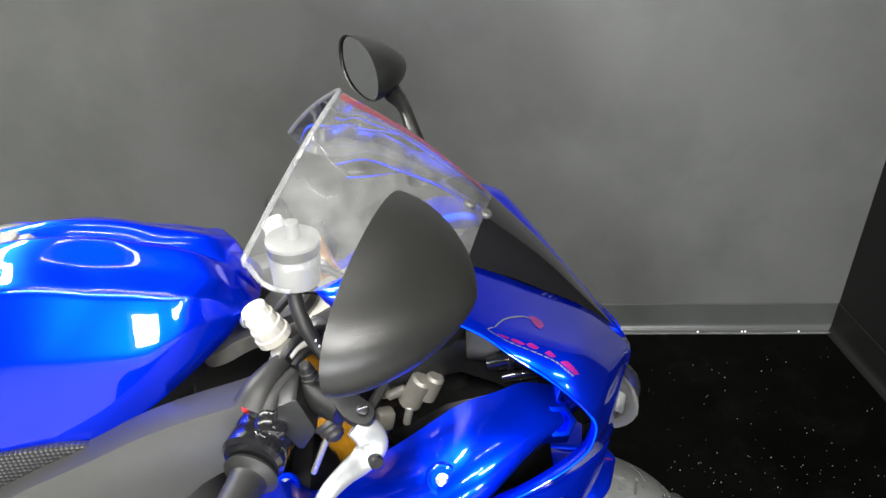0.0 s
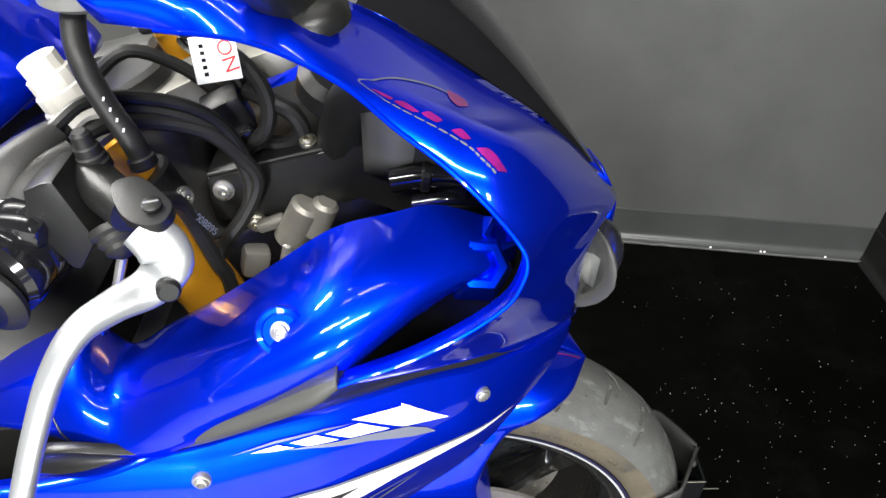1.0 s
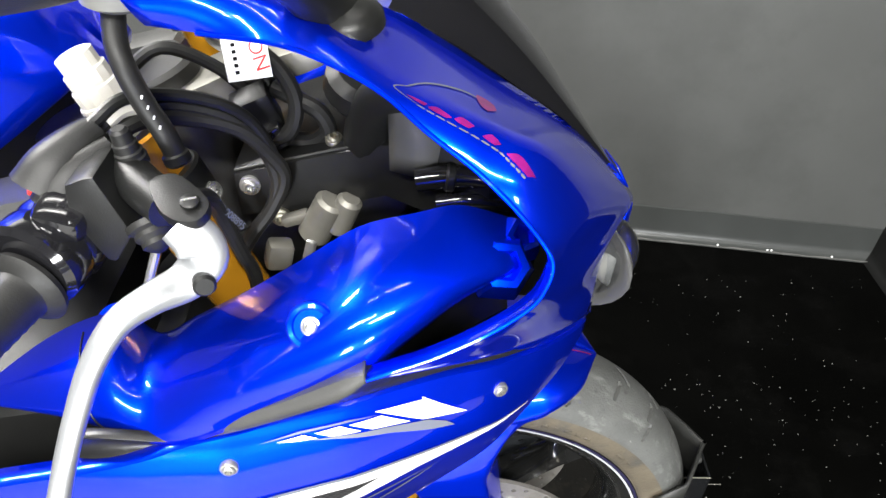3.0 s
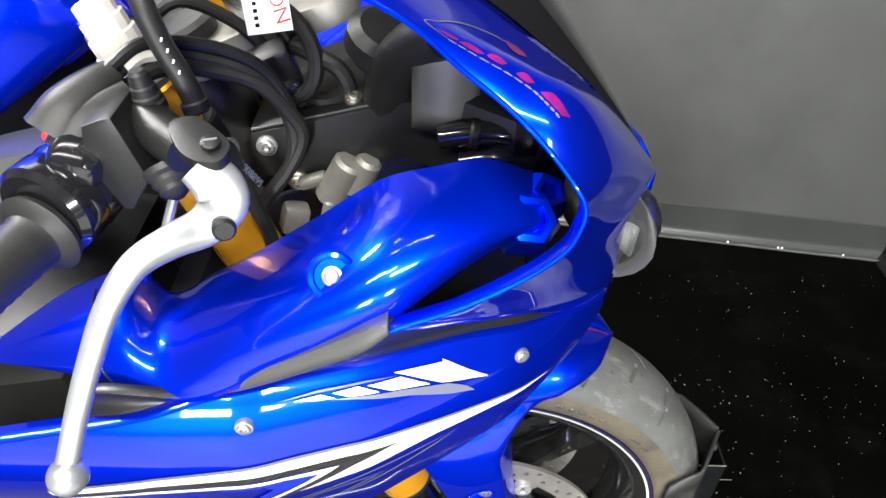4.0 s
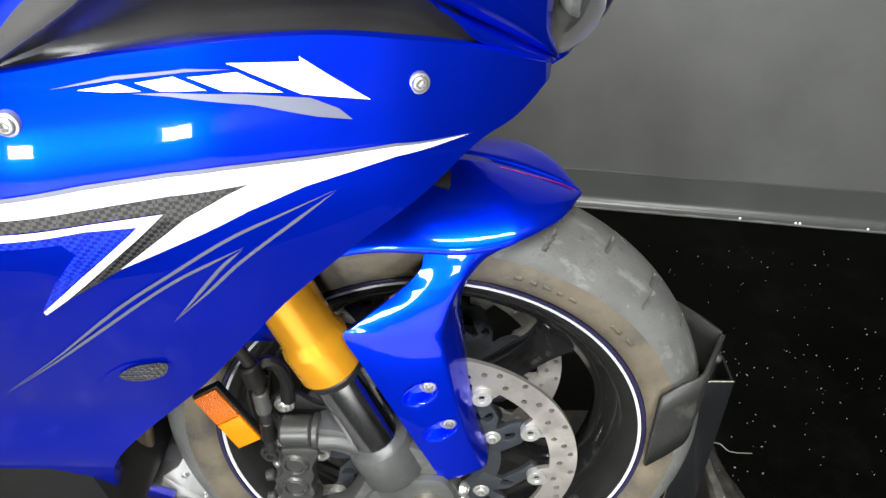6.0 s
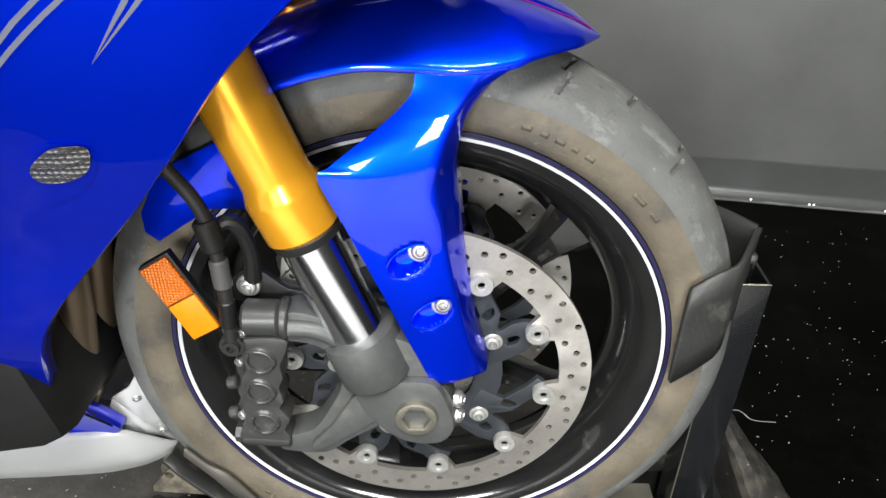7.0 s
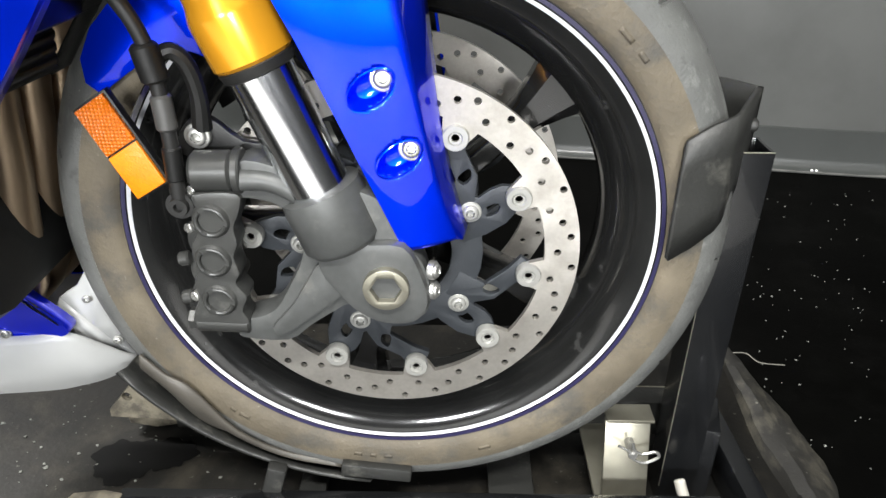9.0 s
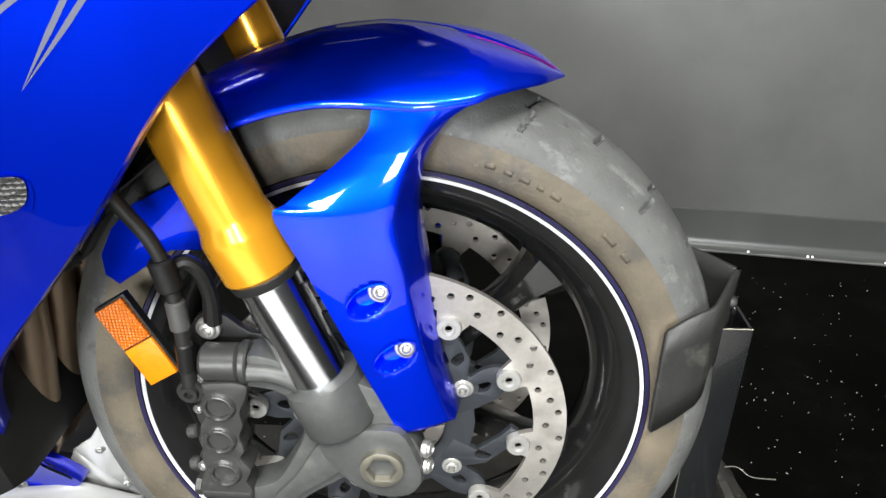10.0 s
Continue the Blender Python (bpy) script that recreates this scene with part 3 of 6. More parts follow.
# fork legs
def fork(side):
    y = side * FORK_Y
    def at(z, dy=0.0):
        p = fork_at(z, y + dy)
        return p
    leg_len = (at(0.985) - at(0.525)).length
    leg = part("fork_leg", revolve(at(0.525), FORK_DIR, [(0, 0.0262), (0.003, 0.0290), (0.034, 0.0298), (0.037, 0.0294), (0.046, 0.0266), (0.050, 0.0262), (0.2, 0.0252), (0.35, 0.0248), (leg_len - 0.002, 0.0246), (leg_len, 0.0225)], 48), GOLD, bike, "gold anodised fork leg")
    part("fork_seal", revolve(at(0.5175), FORK_DIR, [(0, 0.0245), (0.001, 0.0262), (0.0075, 0.0276), (0.009, 0.0262)], 32), RUBBER, leg, "black dust seal")
    part("fork_tube", revolve(at(0.40), FORK_DIR, [(0, 0.0238), (0.13, 0.0238)], 48), CHROME, leg, "chromed inner fork tube")
    part("fork_cap", revolve(at(0.985), FORK_DIR, [(0, 0.022), (0.004, 0.022), (0.005, 0.014), (0.014, 0.013), (0.015, 0.009)], 12), BEIGE, leg, "silver fork cap")
    s = side
    outline = smooth_loop([(-0.104, 0.4547), (-0.0839, 0.4541), (-0.0688, 0.445), (-0.0587, 0.4293), (-0.037, 0.433), (-0.006, 0.428), (0.0177, 0.3881), (0.0275, 0.3736), (0.0336, 0.351), (0.0319, 0.33), (0.0215, 0.3206), (0.001, 0.3191), (-0.0192, 0.3252), (-0.0309, 0.3341), (-0.0439, 0.3269),
                           (-0.0631, 0.3134), (-0.0829, 0.2985), (-0.1197, 0.3006), (-0.1225, 0.3078), (-0.1176, 0.3173), (-0.0986, 0.3236), (-0.0872, 0.333), (-0.0753, 0.3541), (-0.0656, 0.3744), (-0.0632, 0.3924), (-0.069, 0.4115), (-0.0825, 0.4227), (-0.0995, 0.4265), (-0.1066, 0.4286)], 3)
    y0, y1 = sorted((s * 0.090, s * 0.118))
    foot = part("fork_foot", plate(outline, y0, y1, (), 0.006), CAST, bike, "dark grey cast fork foot")
    part("leg_socket", revolve(at(0.380), FORK_DIR, [(0.000, 0.016), (0.006, 0.0285), (0.012, 0.0325), (0.046, 0.0325), (0.054, 0.0310), (0.0545, 0.0245)], 40), CAST, foot)
    part("foot_web", plate(smooth_loop([(-0.046, 0.404), (-0.018, 0.394), (0.014, 0.392), (0.028, 0.366), (0.033, 0.340), (0.022, 0.3225), (-0.002, 0.3205), (-0.022, 0.330), (-0.036, 0.345), (-0.052, 0.372)], 3), *sorted((s * 0.112, s * 0.1265)), (), 0.010), CAST, foot)
    part("foot_rib", plate(smooth_loop([(-0.0466, 0.3800), (-0.0236, 0.366), (-0.0355, 0.3454), (-0.0615, 0.3244), (-0.0860, 0.3065), (-0.0930, 0.3150), (-0.0738, 0.3384)], 3), *sorted((s * 0.1175, s * 0.1235)), (), 0.0045), CAST, foot)
    part("arm_rib", tube([(-0.106, s * 0.117, 0.4415), (-0.084, s * 0.117, 0.4405), (-0.066, s * 0.116, 0.431), (-0.054, s * 0.114, 0.416)], [0.0085, 0.0080, 0.0075, 0.0060], 12), CAST, foot)
    part("axle_boss", revolve((AX, s * 0.085, AZ), (0, s, 0), [(0, 0.029), (0.030, 0.0275), (0.037, 0.0255), (0.0395, 0.0215)], 36), CAST, foot)
    hexa = [(0.0122 * math.cos(q), 0.0122 * math.sin(q)) for q in np.arange(6) * math.pi / 3]
    y0, y1 = sorted((s * 0.120, s * 0.1325))
    part("axle_end", plate(circle(0, 0, 0.0178, 36), y0, y1, [hexa], 0.001, pose(AX, 0, AZ)), ZINC, foot, "pale hollow axle end")
    part("axle_core", revolve((AX, s * 0.116, AZ), (0, s, 0), [(0, 0.015), (0.008, 0.0145)], 24), ZINC, foot)
    for z in (0.346, 0.364):
        bolt("pinch_bolt", (0.037, s * 0.113, z), (0.9, s * 0.35, 0.1), 0.0056, foot)
    return leg, foot


fork(-1)
fork(1)


# brake calipers: six-piston, bolted to the fork feet
def caliper(s):
    outline = smooth_loop([(-0.106, 0.432), (-0.1395, 0.4310), (-0.1390, 0.4190), (-0.1434, 0.4088), (-0.1420, 0.3977), (-0.1467, 0.3892), (-0.1482, 0.3777), (-0.1460, 0.366), (-0.1505, 0.354), (-0.1490, 0.3417), (-0.1530, 0.3323), (-0.1560, 0.3243), (-0.1550, 0.313), (-0.1166, 0.3121),
                           (-0.1115, 0.3203), (-0.1150, 0.3299), (-0.1101, 0.3425), (-0.1170, 0.3546), (-0.1132, 0.3636), (-0.1155, 0.3783), (-0.1112, 0.3898), (-0.1120, 0.4038), (-0.1062, 0.4175)], 3)
    y0, y1 = sorted((s * 0.097, s * 0.122))
    body = part("brake_caliper", plate(outline, y0, y1, (), 0.005), CALIPER, bike, "grey six-piston brake caliper")
    for x, z in ((-0.1284, 0.4098), (-0.1320, 0.3757), (-0.1324, 0.3400)):
        part("piston_cap", revolve((x, s * 0.120, z), (0, s, 0), [(0, 0.0148), (0.002, 0.0142), (0.0042, 0.0125), (0.0042, 0.0092), (0.0024, 0.0090), (0.0024, 0.0)], 30), CALIPER, body)
    for x, z in ((-0.1284, 0.4098), (-0.1320, 0.3757), (-0.1324, 0.3400)):
        for q in range(3):
            arc = [(x + 0.0108 * math.cos(w), s * 0.1240, z + 0.0108 * math.sin(w)) for w in np.linspace(radians(120 * q + 12), radians(120 * q + 104), 9)]
            part("cap_ridge", tube(arc, 0.0017, 8, 1), CALIPER, body)
    for x0, z0, x1, z1 in ((-0.1545, 0.425, -0.1625, 0.425), (-0.158, 0.366, -0.167, 0.364), (-0.161, 0.33, -0.170, 0.328)):
        part("body_lug", rod((x0, s * 0.100, z0), (x1, s * 0.100, z1), 0.006, 14), CALIPER, body)
    part("mount_sleeve", rod((-0.1400, s * 0.110, 0.4450), (-0.1085, s * 0.110, 0.4455), 0.0150, 28, 0.003), CALIPER, body)
    part("sleeve_collar", rod((-0.1090, s * 0.110, 0.4455), (-0.1020, s * 0.110, 0.4455), 0.0172, 28, 0.0015), CALIPER, body)
    part("mount_sleeve", rod((-0.1560, s * 0.112, 0.3160), (-0.1120, s * 0.112, 0.3140), 0.0105, 24, 0.002), CALIPER, body)
    part("sleeve_head", rod((-0.1625, s * 0.112, 0.3165), (-0.1555, s * 0.112, 0.3160), 0.0088, 6, 0.0008), CALIPER, body)
    for x, z in ((-0.1492, 0.3989), (-0.1546, 0.3372), (-0.1420, 0.4300)):
        bolt("body_bolt", (x, s * 0.112, z), (-0.5, s, 0), 0.0042, body, STEEL, "", False)
    part("pad_pin", rod((-0.166, s * 0.095, 0.31), (-0.150, s * 0.095, 0.305), 0.0055), CALIPER, body)
    y0, y1 = sorted((s * 0.066, s * 0.098))
    part("inner_half", plate([(x - 0.011, z) for x, z in outline], y0, y1, (), 0.003), CALIPER, body)
    part("banjo_bolt", revolve((-0.151, s * 0.112, 0.420), (0, s, 0), [(0, 0.0105), (0.006, 0.0105), (0.006, 0.0075), (0.010, 0.0068), (0.010, 0.0035), (0.006, 0.003)], 18), RUBBER, body, "black banjo bolt")
    return body


caliper(-1)
caliper(1)
for s in (-1, 1):
    hose = part("brake_hose", tube([(-0.205, s * 0.118, 0.640), (-0.178, s * 0.118, 0.585), (-0.161, s * 0.116, 0.556), (-0.153, s * 0.115, 0.530), (-0.1505, s * 0.115, 0.500), (-0.1495, s * 0.116, 0.474), (-0.150, s * 0.116, 0.448), (-0.151, s * 0.116, 0.424)], 0.0056, 12), RUBBER, bike, "black brake hose")
    part("hose_clip", rod((-0.1555, s * 0.116, 0.538), (-0.1515, s * 0.115, 0.512), 0.0095, 18, 0.002), BLACK, hose)
    part("hose_collar", rod((-0.1506, s * 0.115, 0.503), (-0.1496, s * 0.116, 0.478), 0.0074, 16, 0.0015), VENT, hose, "grey crimped hose collar")
    part("hose_end", rod((-0.1497, s * 0.116, 0.466), (-0.1505, s * 0.116, 0.440), 0.0068, 14), BLACK, hose)
    guide = part("hose_bracket", tube([(-0.152, s * 0.108, 0.527), (-0.142, s * 0.104, 0.530), (-0.134, s * 0.101, 0.520), (-0.1305, s * 0.098, 0.498), (-0.133, s * 0.095, 0.472)], [0.0055, 0.006, 0.0062, 0.0062, 0.0075], 10), BLACK, bike, "black bent hose bracket")
    bolt("bracket_bolt", (-0.1365, s * 0.098, 0.467), (0, s, 0), 0.0072, guide)
    part("bracket_foot", plate(smooth_loop([(-0.155, 0.452), (-0.145, 0.476), (-0.128, 0.480), (-0.105, 0.462), (-0.08, 0.46), (-0.085, 0.448), (-0.12, 0.446)], 3), *sorted((s * 0.086, s * 0.094)), (), 0.002), BLACK, guide)
    ref = part("side_reflector", plate([(-0.216, 0.490), (-0.190, 0.506), (-0.157, 0.437), (-0.183, 0.421)], *sorted((s * 0.104, s * 0.112)), (), 0.0015), BLACK, bike, "amber side reflector in a black holder")
    for i in range(2):
        a0, a1 = i / 2 + 0.02 * i, (i + 1) / 2
        tl, tr, br, bl = (-0.2135, 0.4895), (-0.191, 0.5035), (-0.1595, 0.4375), (-0.1825, 0.4235)
        mix = lambda p, q, t: (p[0] + (q[0] - p[0]) * t, p[1] + (q[1] - p[1]) * t)
        quad = [mix(tl, bl, a0), mix(tr, br, a0), mix(tr, br, a1), mix(tl, bl, a1)]
        part("reflector_lens", plate(quad, *sorted((s * 0.1115, s * 0.1150)), (), 0.0008), (AMBER, AMBER_LIT)[i], ref, "ribbed amber lens")

# front fender, arch and fork guards
ridge = [(0.139, 0, 0.6465), (0.121, 0, 0.6565), (0.102, 0, 0.6645), (0.0716, 0, 0.6752), (0.0418, 0, 0.6825), (0.0082, 0, 0.686), (-0.013, 0, 0.6853), (-0.0515, 0, 0.679), (-0.0874, 0, 0.668), (-0.125, 0, 0.653), (-0.165, 0, 0.633)]
edge = [(0.1375, -0.004, 0.6455), (0.1161, -0.05, 0.651), (0.0965, -0.072, 0.6523), (0.0787, -0.084, 0.6505), (0.0635, -0.09, 0.6461), (0.0316, -0.096, 0.6431), (-0.0011, -0.097, 0.6447), (-0.0384, -0.096, 0.6446), (-0.0699, -0.094, 0.6381), (-0.0966, -0.092, 0.6291), (-0.146, -0.088, 0.6119)]



def bowed(a, b, out, up, n=9, lift=0.0):
    """A sheet between two curves, bowed outwards and up between them."""
    rows = []
    for p, q in zip(a, b):
        mid = (p + q) / 2 + Vector((lift, out, up)) * min(1.0, (p - q).length / 0.08)
        rows.append([p * (1 - t) ** 2 + mid * 2 * t * (1 - t) * 1.0 + q * t * t for t in np.linspace(0, 1, n)])
    return rows


ridge_c, edge_c = spline(ridge, 101), spline(edge, 101)
arch = bowed(ridge_c, edge_c, -0.026, 0.016, 14)
fender = part("front_fender", join(grid(arch), flip(grid(arch))), BLUE, bike, "glossy blue front fender", 0.0028)
part("faded_stripe", tube([(0.130, -0.007, 0.6530), (0.116, -0.010, 0.6610), (0.098, -0.012, 0.6675), (0.080, -0.013, 0.6735), (0.062, -0.013, 0.6785)], 0.0008, 6), PINK, fender, "faded magenta stripe")
# the guard runs on from the fender's lower edge: outer edge, crease, turned-in front edge
guard_l = [(-0.0011, -0.097, 0.6447), (-0.005, -0.101, 0.6296), (-0.0234, -0.107, 0.6114), (-0.0425, -0.113, 0.5971), (-0.06, -0.118, 0.5835), (-0.0687, -0.1205, 0.5747), (-0.0520, -0.1225, 0.5390), (-0.0303, -0.1225, 0.4896), (-0.0097, -0.1205, 0.4398), (0.0138, -0.118, 0.3836)]
guard_m = [(0.0316, -0.096, 0.6431), (0.0330, -0.1005, 0.6316), (0.0262, -0.106, 0.6156), (0.0202, -0.1105, 0.6012), (0.0156, -0.1145, 0.5841), (0.0135, -0.1165, 0.5671), (0.0189, -0.118, 0.5376), (0.0295, -0.116, 0.4816), (0.0413, -0.112, 0.429), (0.0536, -0.107, 0.3887)]
guard_r = [(0.0635, -0.09, 0.6461), (0.0503, -0.0885, 0.6355), (0.0376, -0.0885, 0.617), (0.0304, -0.088, 0.5992), (0.0266, -0.088, 0.5775), (0.0268, -0.088, 0.5587), (0.0313, -0.09, 0.5233), (0.0396, -0.093, 0.4646), (0.0489, -0.096, 0.4175), (0.0587, -0.099, 0.384)]
gl, gm, gr = spline(guard_l, 150), spline(guard_m, 150), spline(guard_r, 150)
rows = []
for k, (p, q, r) in enumerate(zip(gl, gm, gr)):
    bow = Vector((0, -0.0045, 0)) * min(1, k / 30)
    soft = max(0.10, 0.5 - k / 60)           # the crease sharpens downwards
    face = [p * (1 - t) ** 2 + ((p + q) / 2 + bow) * 2 * t * (1 - t) + q * t * t for t in np.linspace(0, 1 - soft, 34)]
    q0, q1 = face[-1], q.lerp(r, soft)
    turn = [q0 * (1 - t) ** 2 + q * 2 * t * (1 - t) + q1 * t * t for t in np.linspace(0.12, 1, 9)]
    lip = p + Vector((0.002, 0.004, -0.001)), p + Vector((0.004, 0.012, -0.002))
    rows.append([lip[1], lip[0]] + face + turn + [q1.lerp(r, t) for t in (0.35, 0.7, 1)] + [r + Vector((0.002, 0.010, 0)), r + Vector((0.004, 0.026, -0.001))])
DISHES = ((-0.0056, 0.5098), (0.0123, 0.4590))
DISH_TURN = radians(38)


def in_dish(x, z):
    for cx, cz in DISHES:
        u = (x - cx) * math.cos(DISH_TURN) + (z - cz) * math.sin(DISH_TURN)
        w = -(x - cx) * math.sin(DISH_TURN) + (z - cz) * math.cos(DISH_TURN)
        if (u / 0.0178) ** 2 + (w / 0.0105) ** 2 < 1:
            return True
    return False


gv, gf = grid(rows)
gf = [q for q in gf if not in_dish(sum(gv[k][0] for k in q) / 4, sum(gv[k][2] for k in q) / 4)]


def guard_y(x, z):
    return min((abs(v[0] - x) + abs(v[2] - z), v[1]) for v in gv)[1]


for s, geo in ((-1, (gv, gf)), (1, flip((gv, gf)))):
    part("fork_guard", geo, BLUE, fender, "", 0.0028, 35, (0, s, 0))
for cx, cz in DISHES:
    rings = []
    for k, (scale, deep) in enumerate(((1.10, -0.0007), (1.02, -0.0010), (0.95, 0.001), (0.86, 0.0065), (0.70, 0.0105), (0.35, 0.0120), (0.02, 0.0120))):
        ring = []
        for t in np.arange(32) * 2 * math.pi / 32:
            u, w = 0.0178 * scale * math.cos(t), 0.0105 * scale * math.sin(t)
            x, z = cx + u * math.cos(DISH_TURN) - w * math.sin(DISH_TURN), cz + u * math.sin(DISH_TURN) + w * math.cos(DISH_TURN)
            ring.append((x, (guard_y(x, z) if k < 3 else guard_y(cx, cz)) + deep, z))
        rings.append(ring)
    part("bolt_dish", grid(rings, close_v=True), BLUE, fender, "dished blue bolt recess")
    b = Vector((cx + 0.0082, guard_y(cx, cz) + 0.006, cz + 0.0062))
    bolt("fender_bolt", b, (0.05, -1, 0.15), 0.0070, fender)
# black inner splash guard behind the arch window
part("inner_arch", grid([[(x, y, z) for y in (-0.07, -0.03, 0.03, 0.07)] for x, z in ((0.03, 0.662), (-0.03, 0.660), (-0.09, 0.642), (-0.14, 0.617), (-0.2, 0.572), (-0.25, 0.505))]), MATTE, fender, "matt black inner splash guard", 0.003)
# lower rear blades of the fender behind the fork
blade = [(-0.085, 0.540), (-0.120, 0.585), (-0.190, 0.560), (-0.225, 0.515), (-0.215, 0.488), (-0.168, 0.520), (-0.120, 0.512), (-0.098, 0.472), (-0.072, 0.492)]
for s in (-1, 1):
    part("rear_blade", plate(smooth_loop(blade, 2), *sorted((s * 0.064, s * 0.068)), (), 0.001), BLUE, fender)

# ---- fairing ----
WIDE = [(-0.6, 0.275), (-0.25, 0.275), (-0.18, 0.272), (-0.1, 0.25), (-0.05, 0.226), (0.0, 0.2), (0.04, 0.163), (0.08, 0.112), (0.1, 0.075), (0.12, 0.02)]
TALL = [(0.2, 0.20), (0.27, 0.245), (0.35, 0.42), (0.45, 0.57), (0.55, 0.665), (0.62, 0.775), (0.65, 0.825), (0.72, 0.937), (0.76, 1.0), (0.79, 1.028), (0.815, 1.03), (0.835, 1.01), (0.855, 0.97), (0.87, 0.935), (0.95, 0.9)]


def soft_table(v, table, w):
    return sum(lerp_table(v + d * w, table) * k for d, k in ((-1, 0.2), (-0.5, 0.2), (0, 0.2), (0.5, 0.2), (1, 0.2)))


def side_y(x, z):
    return -soft_table(x, WIDE, 0.012) * soft_table(z, TALL, 0.02)


top_c = [(-0.5, 0.78), (-0.48, 0.79), (-0.46, 0.795), (-0.43, 0.805), (-0.41, 0.81), (-0.38, 0.815), (-0.35, 0.822), (-0.32, 0.828), (-0.26, 0.839), (-0.228, 0.846), (-0.198, 0.855), (-0.159, 0.860), (-0.119, 0.863), (-0.075, 0.863), (-0.034, 0.859), (0.014, 0.847), (0.05, 0.830), (0.086, 0.806)]
low_c = [(-0.5, 0.25), (-0.385, 0.256), (-0.345, 0.257), (-0.318, 0.2585), (-0.2965, 0.2675), (-0.300, 0.292), (-0.306, 0.325), (-0.308, 0.365), (-0.297, 0.41), (-0.277, 0.454), (-0.25, 0.492), (-0.204, 0.544), (-0.160, 0.594), (-0.122, 0.642), (-0.085, 0.688), (-0.038, 0.73), (0.006, 0.76), (0.036, 0.780), (0.062, 0.784), (0.086, 0.796)]
tc, lc = spline([(x, 0, z) for x, z in top_c], 120), spline([(x, 0, z) for x, z in low_c], 120)
rows = []
for a, b in zip(tc, lc):
    row = []
    for t in np.linspace(0, 1, 48) ** 1.7:
        p = a.lerp(b, float(t))
        row.append(Vector((p.x, side_y(p.x, p.z), p.z)))
    lip = row[0] + Vector((0, 0.014, 0.001))
    under = row[-1] + Vector((0, 0.016, 0.0))
    rows.append([lip, row[0] + Vector((0, 0.003, 0.0012))] + row + [row[-1] + Vector((0, 0.004, -0.001)), under])
side_geo = grid(rows)
side = part("side_fairing", side_geo, BLUE, bike, "glossy blue side fairing with white and carbon graphics", 0.0025)
part("far_side_fairing", flip(side_geo), BLUE, bike, "", 0.0025)


def patch(pts, off=0.0012, cell=0.006, surf=side_y):
    """A film of this outline of (x, z) laid on the fairing."""
    bm = bmesh.new()
    vs = []
    for i, (x, z) in enumerate(pts):
        x2, z2 = pts[(i + 1) % len(pts)]
        k = max(1, int(math.hypot(x2 - x, z2 - z) / cell))
        for j in range(k):
            vs.append(bm.verts.new((x + (x2 - x) * j / k, 0, z + (z2 - z) * j / k)))
    for i, v in enumerate(vs):
        bm.edges.new((v, vs[(i + 1) % len(vs)]))
    bmesh.ops.triangle_fill(bm, edges=bm.edges[:], use_beauty=True)
    for _ in range(3):
        long = [e for e in bm.edges if e.calc_length() > cell * 1.3 and len(e.link_faces) == 2]
        if not long:
            break
        bmesh.ops.subdivide_edges(bm, edges=long, cuts=1)
        bmesh.ops.triangulate(bm, faces=bm.faces[:])
    for v in bm.verts:
        v.co.y = surf(v.co.x, v.co.z) - off
    return bm_geo(bm)


def film(name, mat, pts, off=0.0015):
    part(name, patch(pts, off), mat, side)


film("white_block", STRIPE, [(-0.0865, 0.8547), (-0.0541, 0.8507), (-0.0545, 0.8531), (-0.0214, 0.8275), (-0.0538, 0.8361)])
film("white_block", STRIPE, [(-0.1031, 0.8508), (-0.082, 0.8502), (-0.0622, 0.8383), (-0.0877, 0.8429)])
film("white_block", STRIPE, [(-0.1252, 0.8505), (-0.1088, 0.8517), (-0.095, 0.8444), (-0.1146, 0.8461)])
film("white_block", STRIPE, [(-0.1492, 0.8495), (-0.1323, 0.8509), (-0.1226, 0.8468), (-0.1349, 0.8474)])
film("grey_line", SILVERF, [(-0.1601, 0.8507), (-0.1343, 0.8541), (-0.1033, 0.8544), (-0.0843, 0.8517), (-0.1034, 0.853), (-0.1345, 0.8524)])
film("grey_swoosh", SILVERF, [(-0.1267, 0.846), (-0.1111, 0.8451), (-0.0801, 0.8404), (-0.0501, 0.8336), (-0.0372, 0.8261), (-0.0307, 0.819), (-0.048, 0.8241), (-0.0754, 0.8347), (-0.1112, 0.8435)], 0.0010)
film("silver_edge", SILVERF, [(-0.32, 0.7735), (-0.242, 0.7955), (-0.1908, 0.8040), (-0.1532, 0.8074), (-0.1159, 0.8088), (-0.0909, 0.8078), (-0.0497, 0.8036), (-0.0101, 0.8003), (0.0340, 0.7890), (-0.0101, 0.7975), (-0.0497, 0.8006), (-0.0909, 0.8046), (-0.1159, 0.8055), (-0.1532, 0.8040), (-0.1908, 0.8006), (-0.242, 0.792), (-0.32, 0.770)], 0.0010)
film("white_stripe", STRIPE, [(-0.32, 0.771), (-0.242, 0.793), (-0.1908, 0.8016), (-0.1532, 0.805), (-0.1159, 0.8065), (-0.0909, 0.8056), (-0.0497, 0.8016), (-0.0101, 0.7985), (0.0307, 0.7897), (-0.0103, 0.7924), (-0.0369, 0.7892), (-0.0569, 0.7867), (-0.0852, 0.7787), (-0.1179, 0.7652), (-0.1544, 0.7498),
                             (-0.1377, 0.7628), (-0.1138, 0.7811), (-0.0934, 0.7912), (-0.0811, 0.7955), (-0.118, 0.7963), (-0.1561, 0.7942), (-0.1946, 0.7918), (-0.245, 0.784), (-0.32, 0.762)])
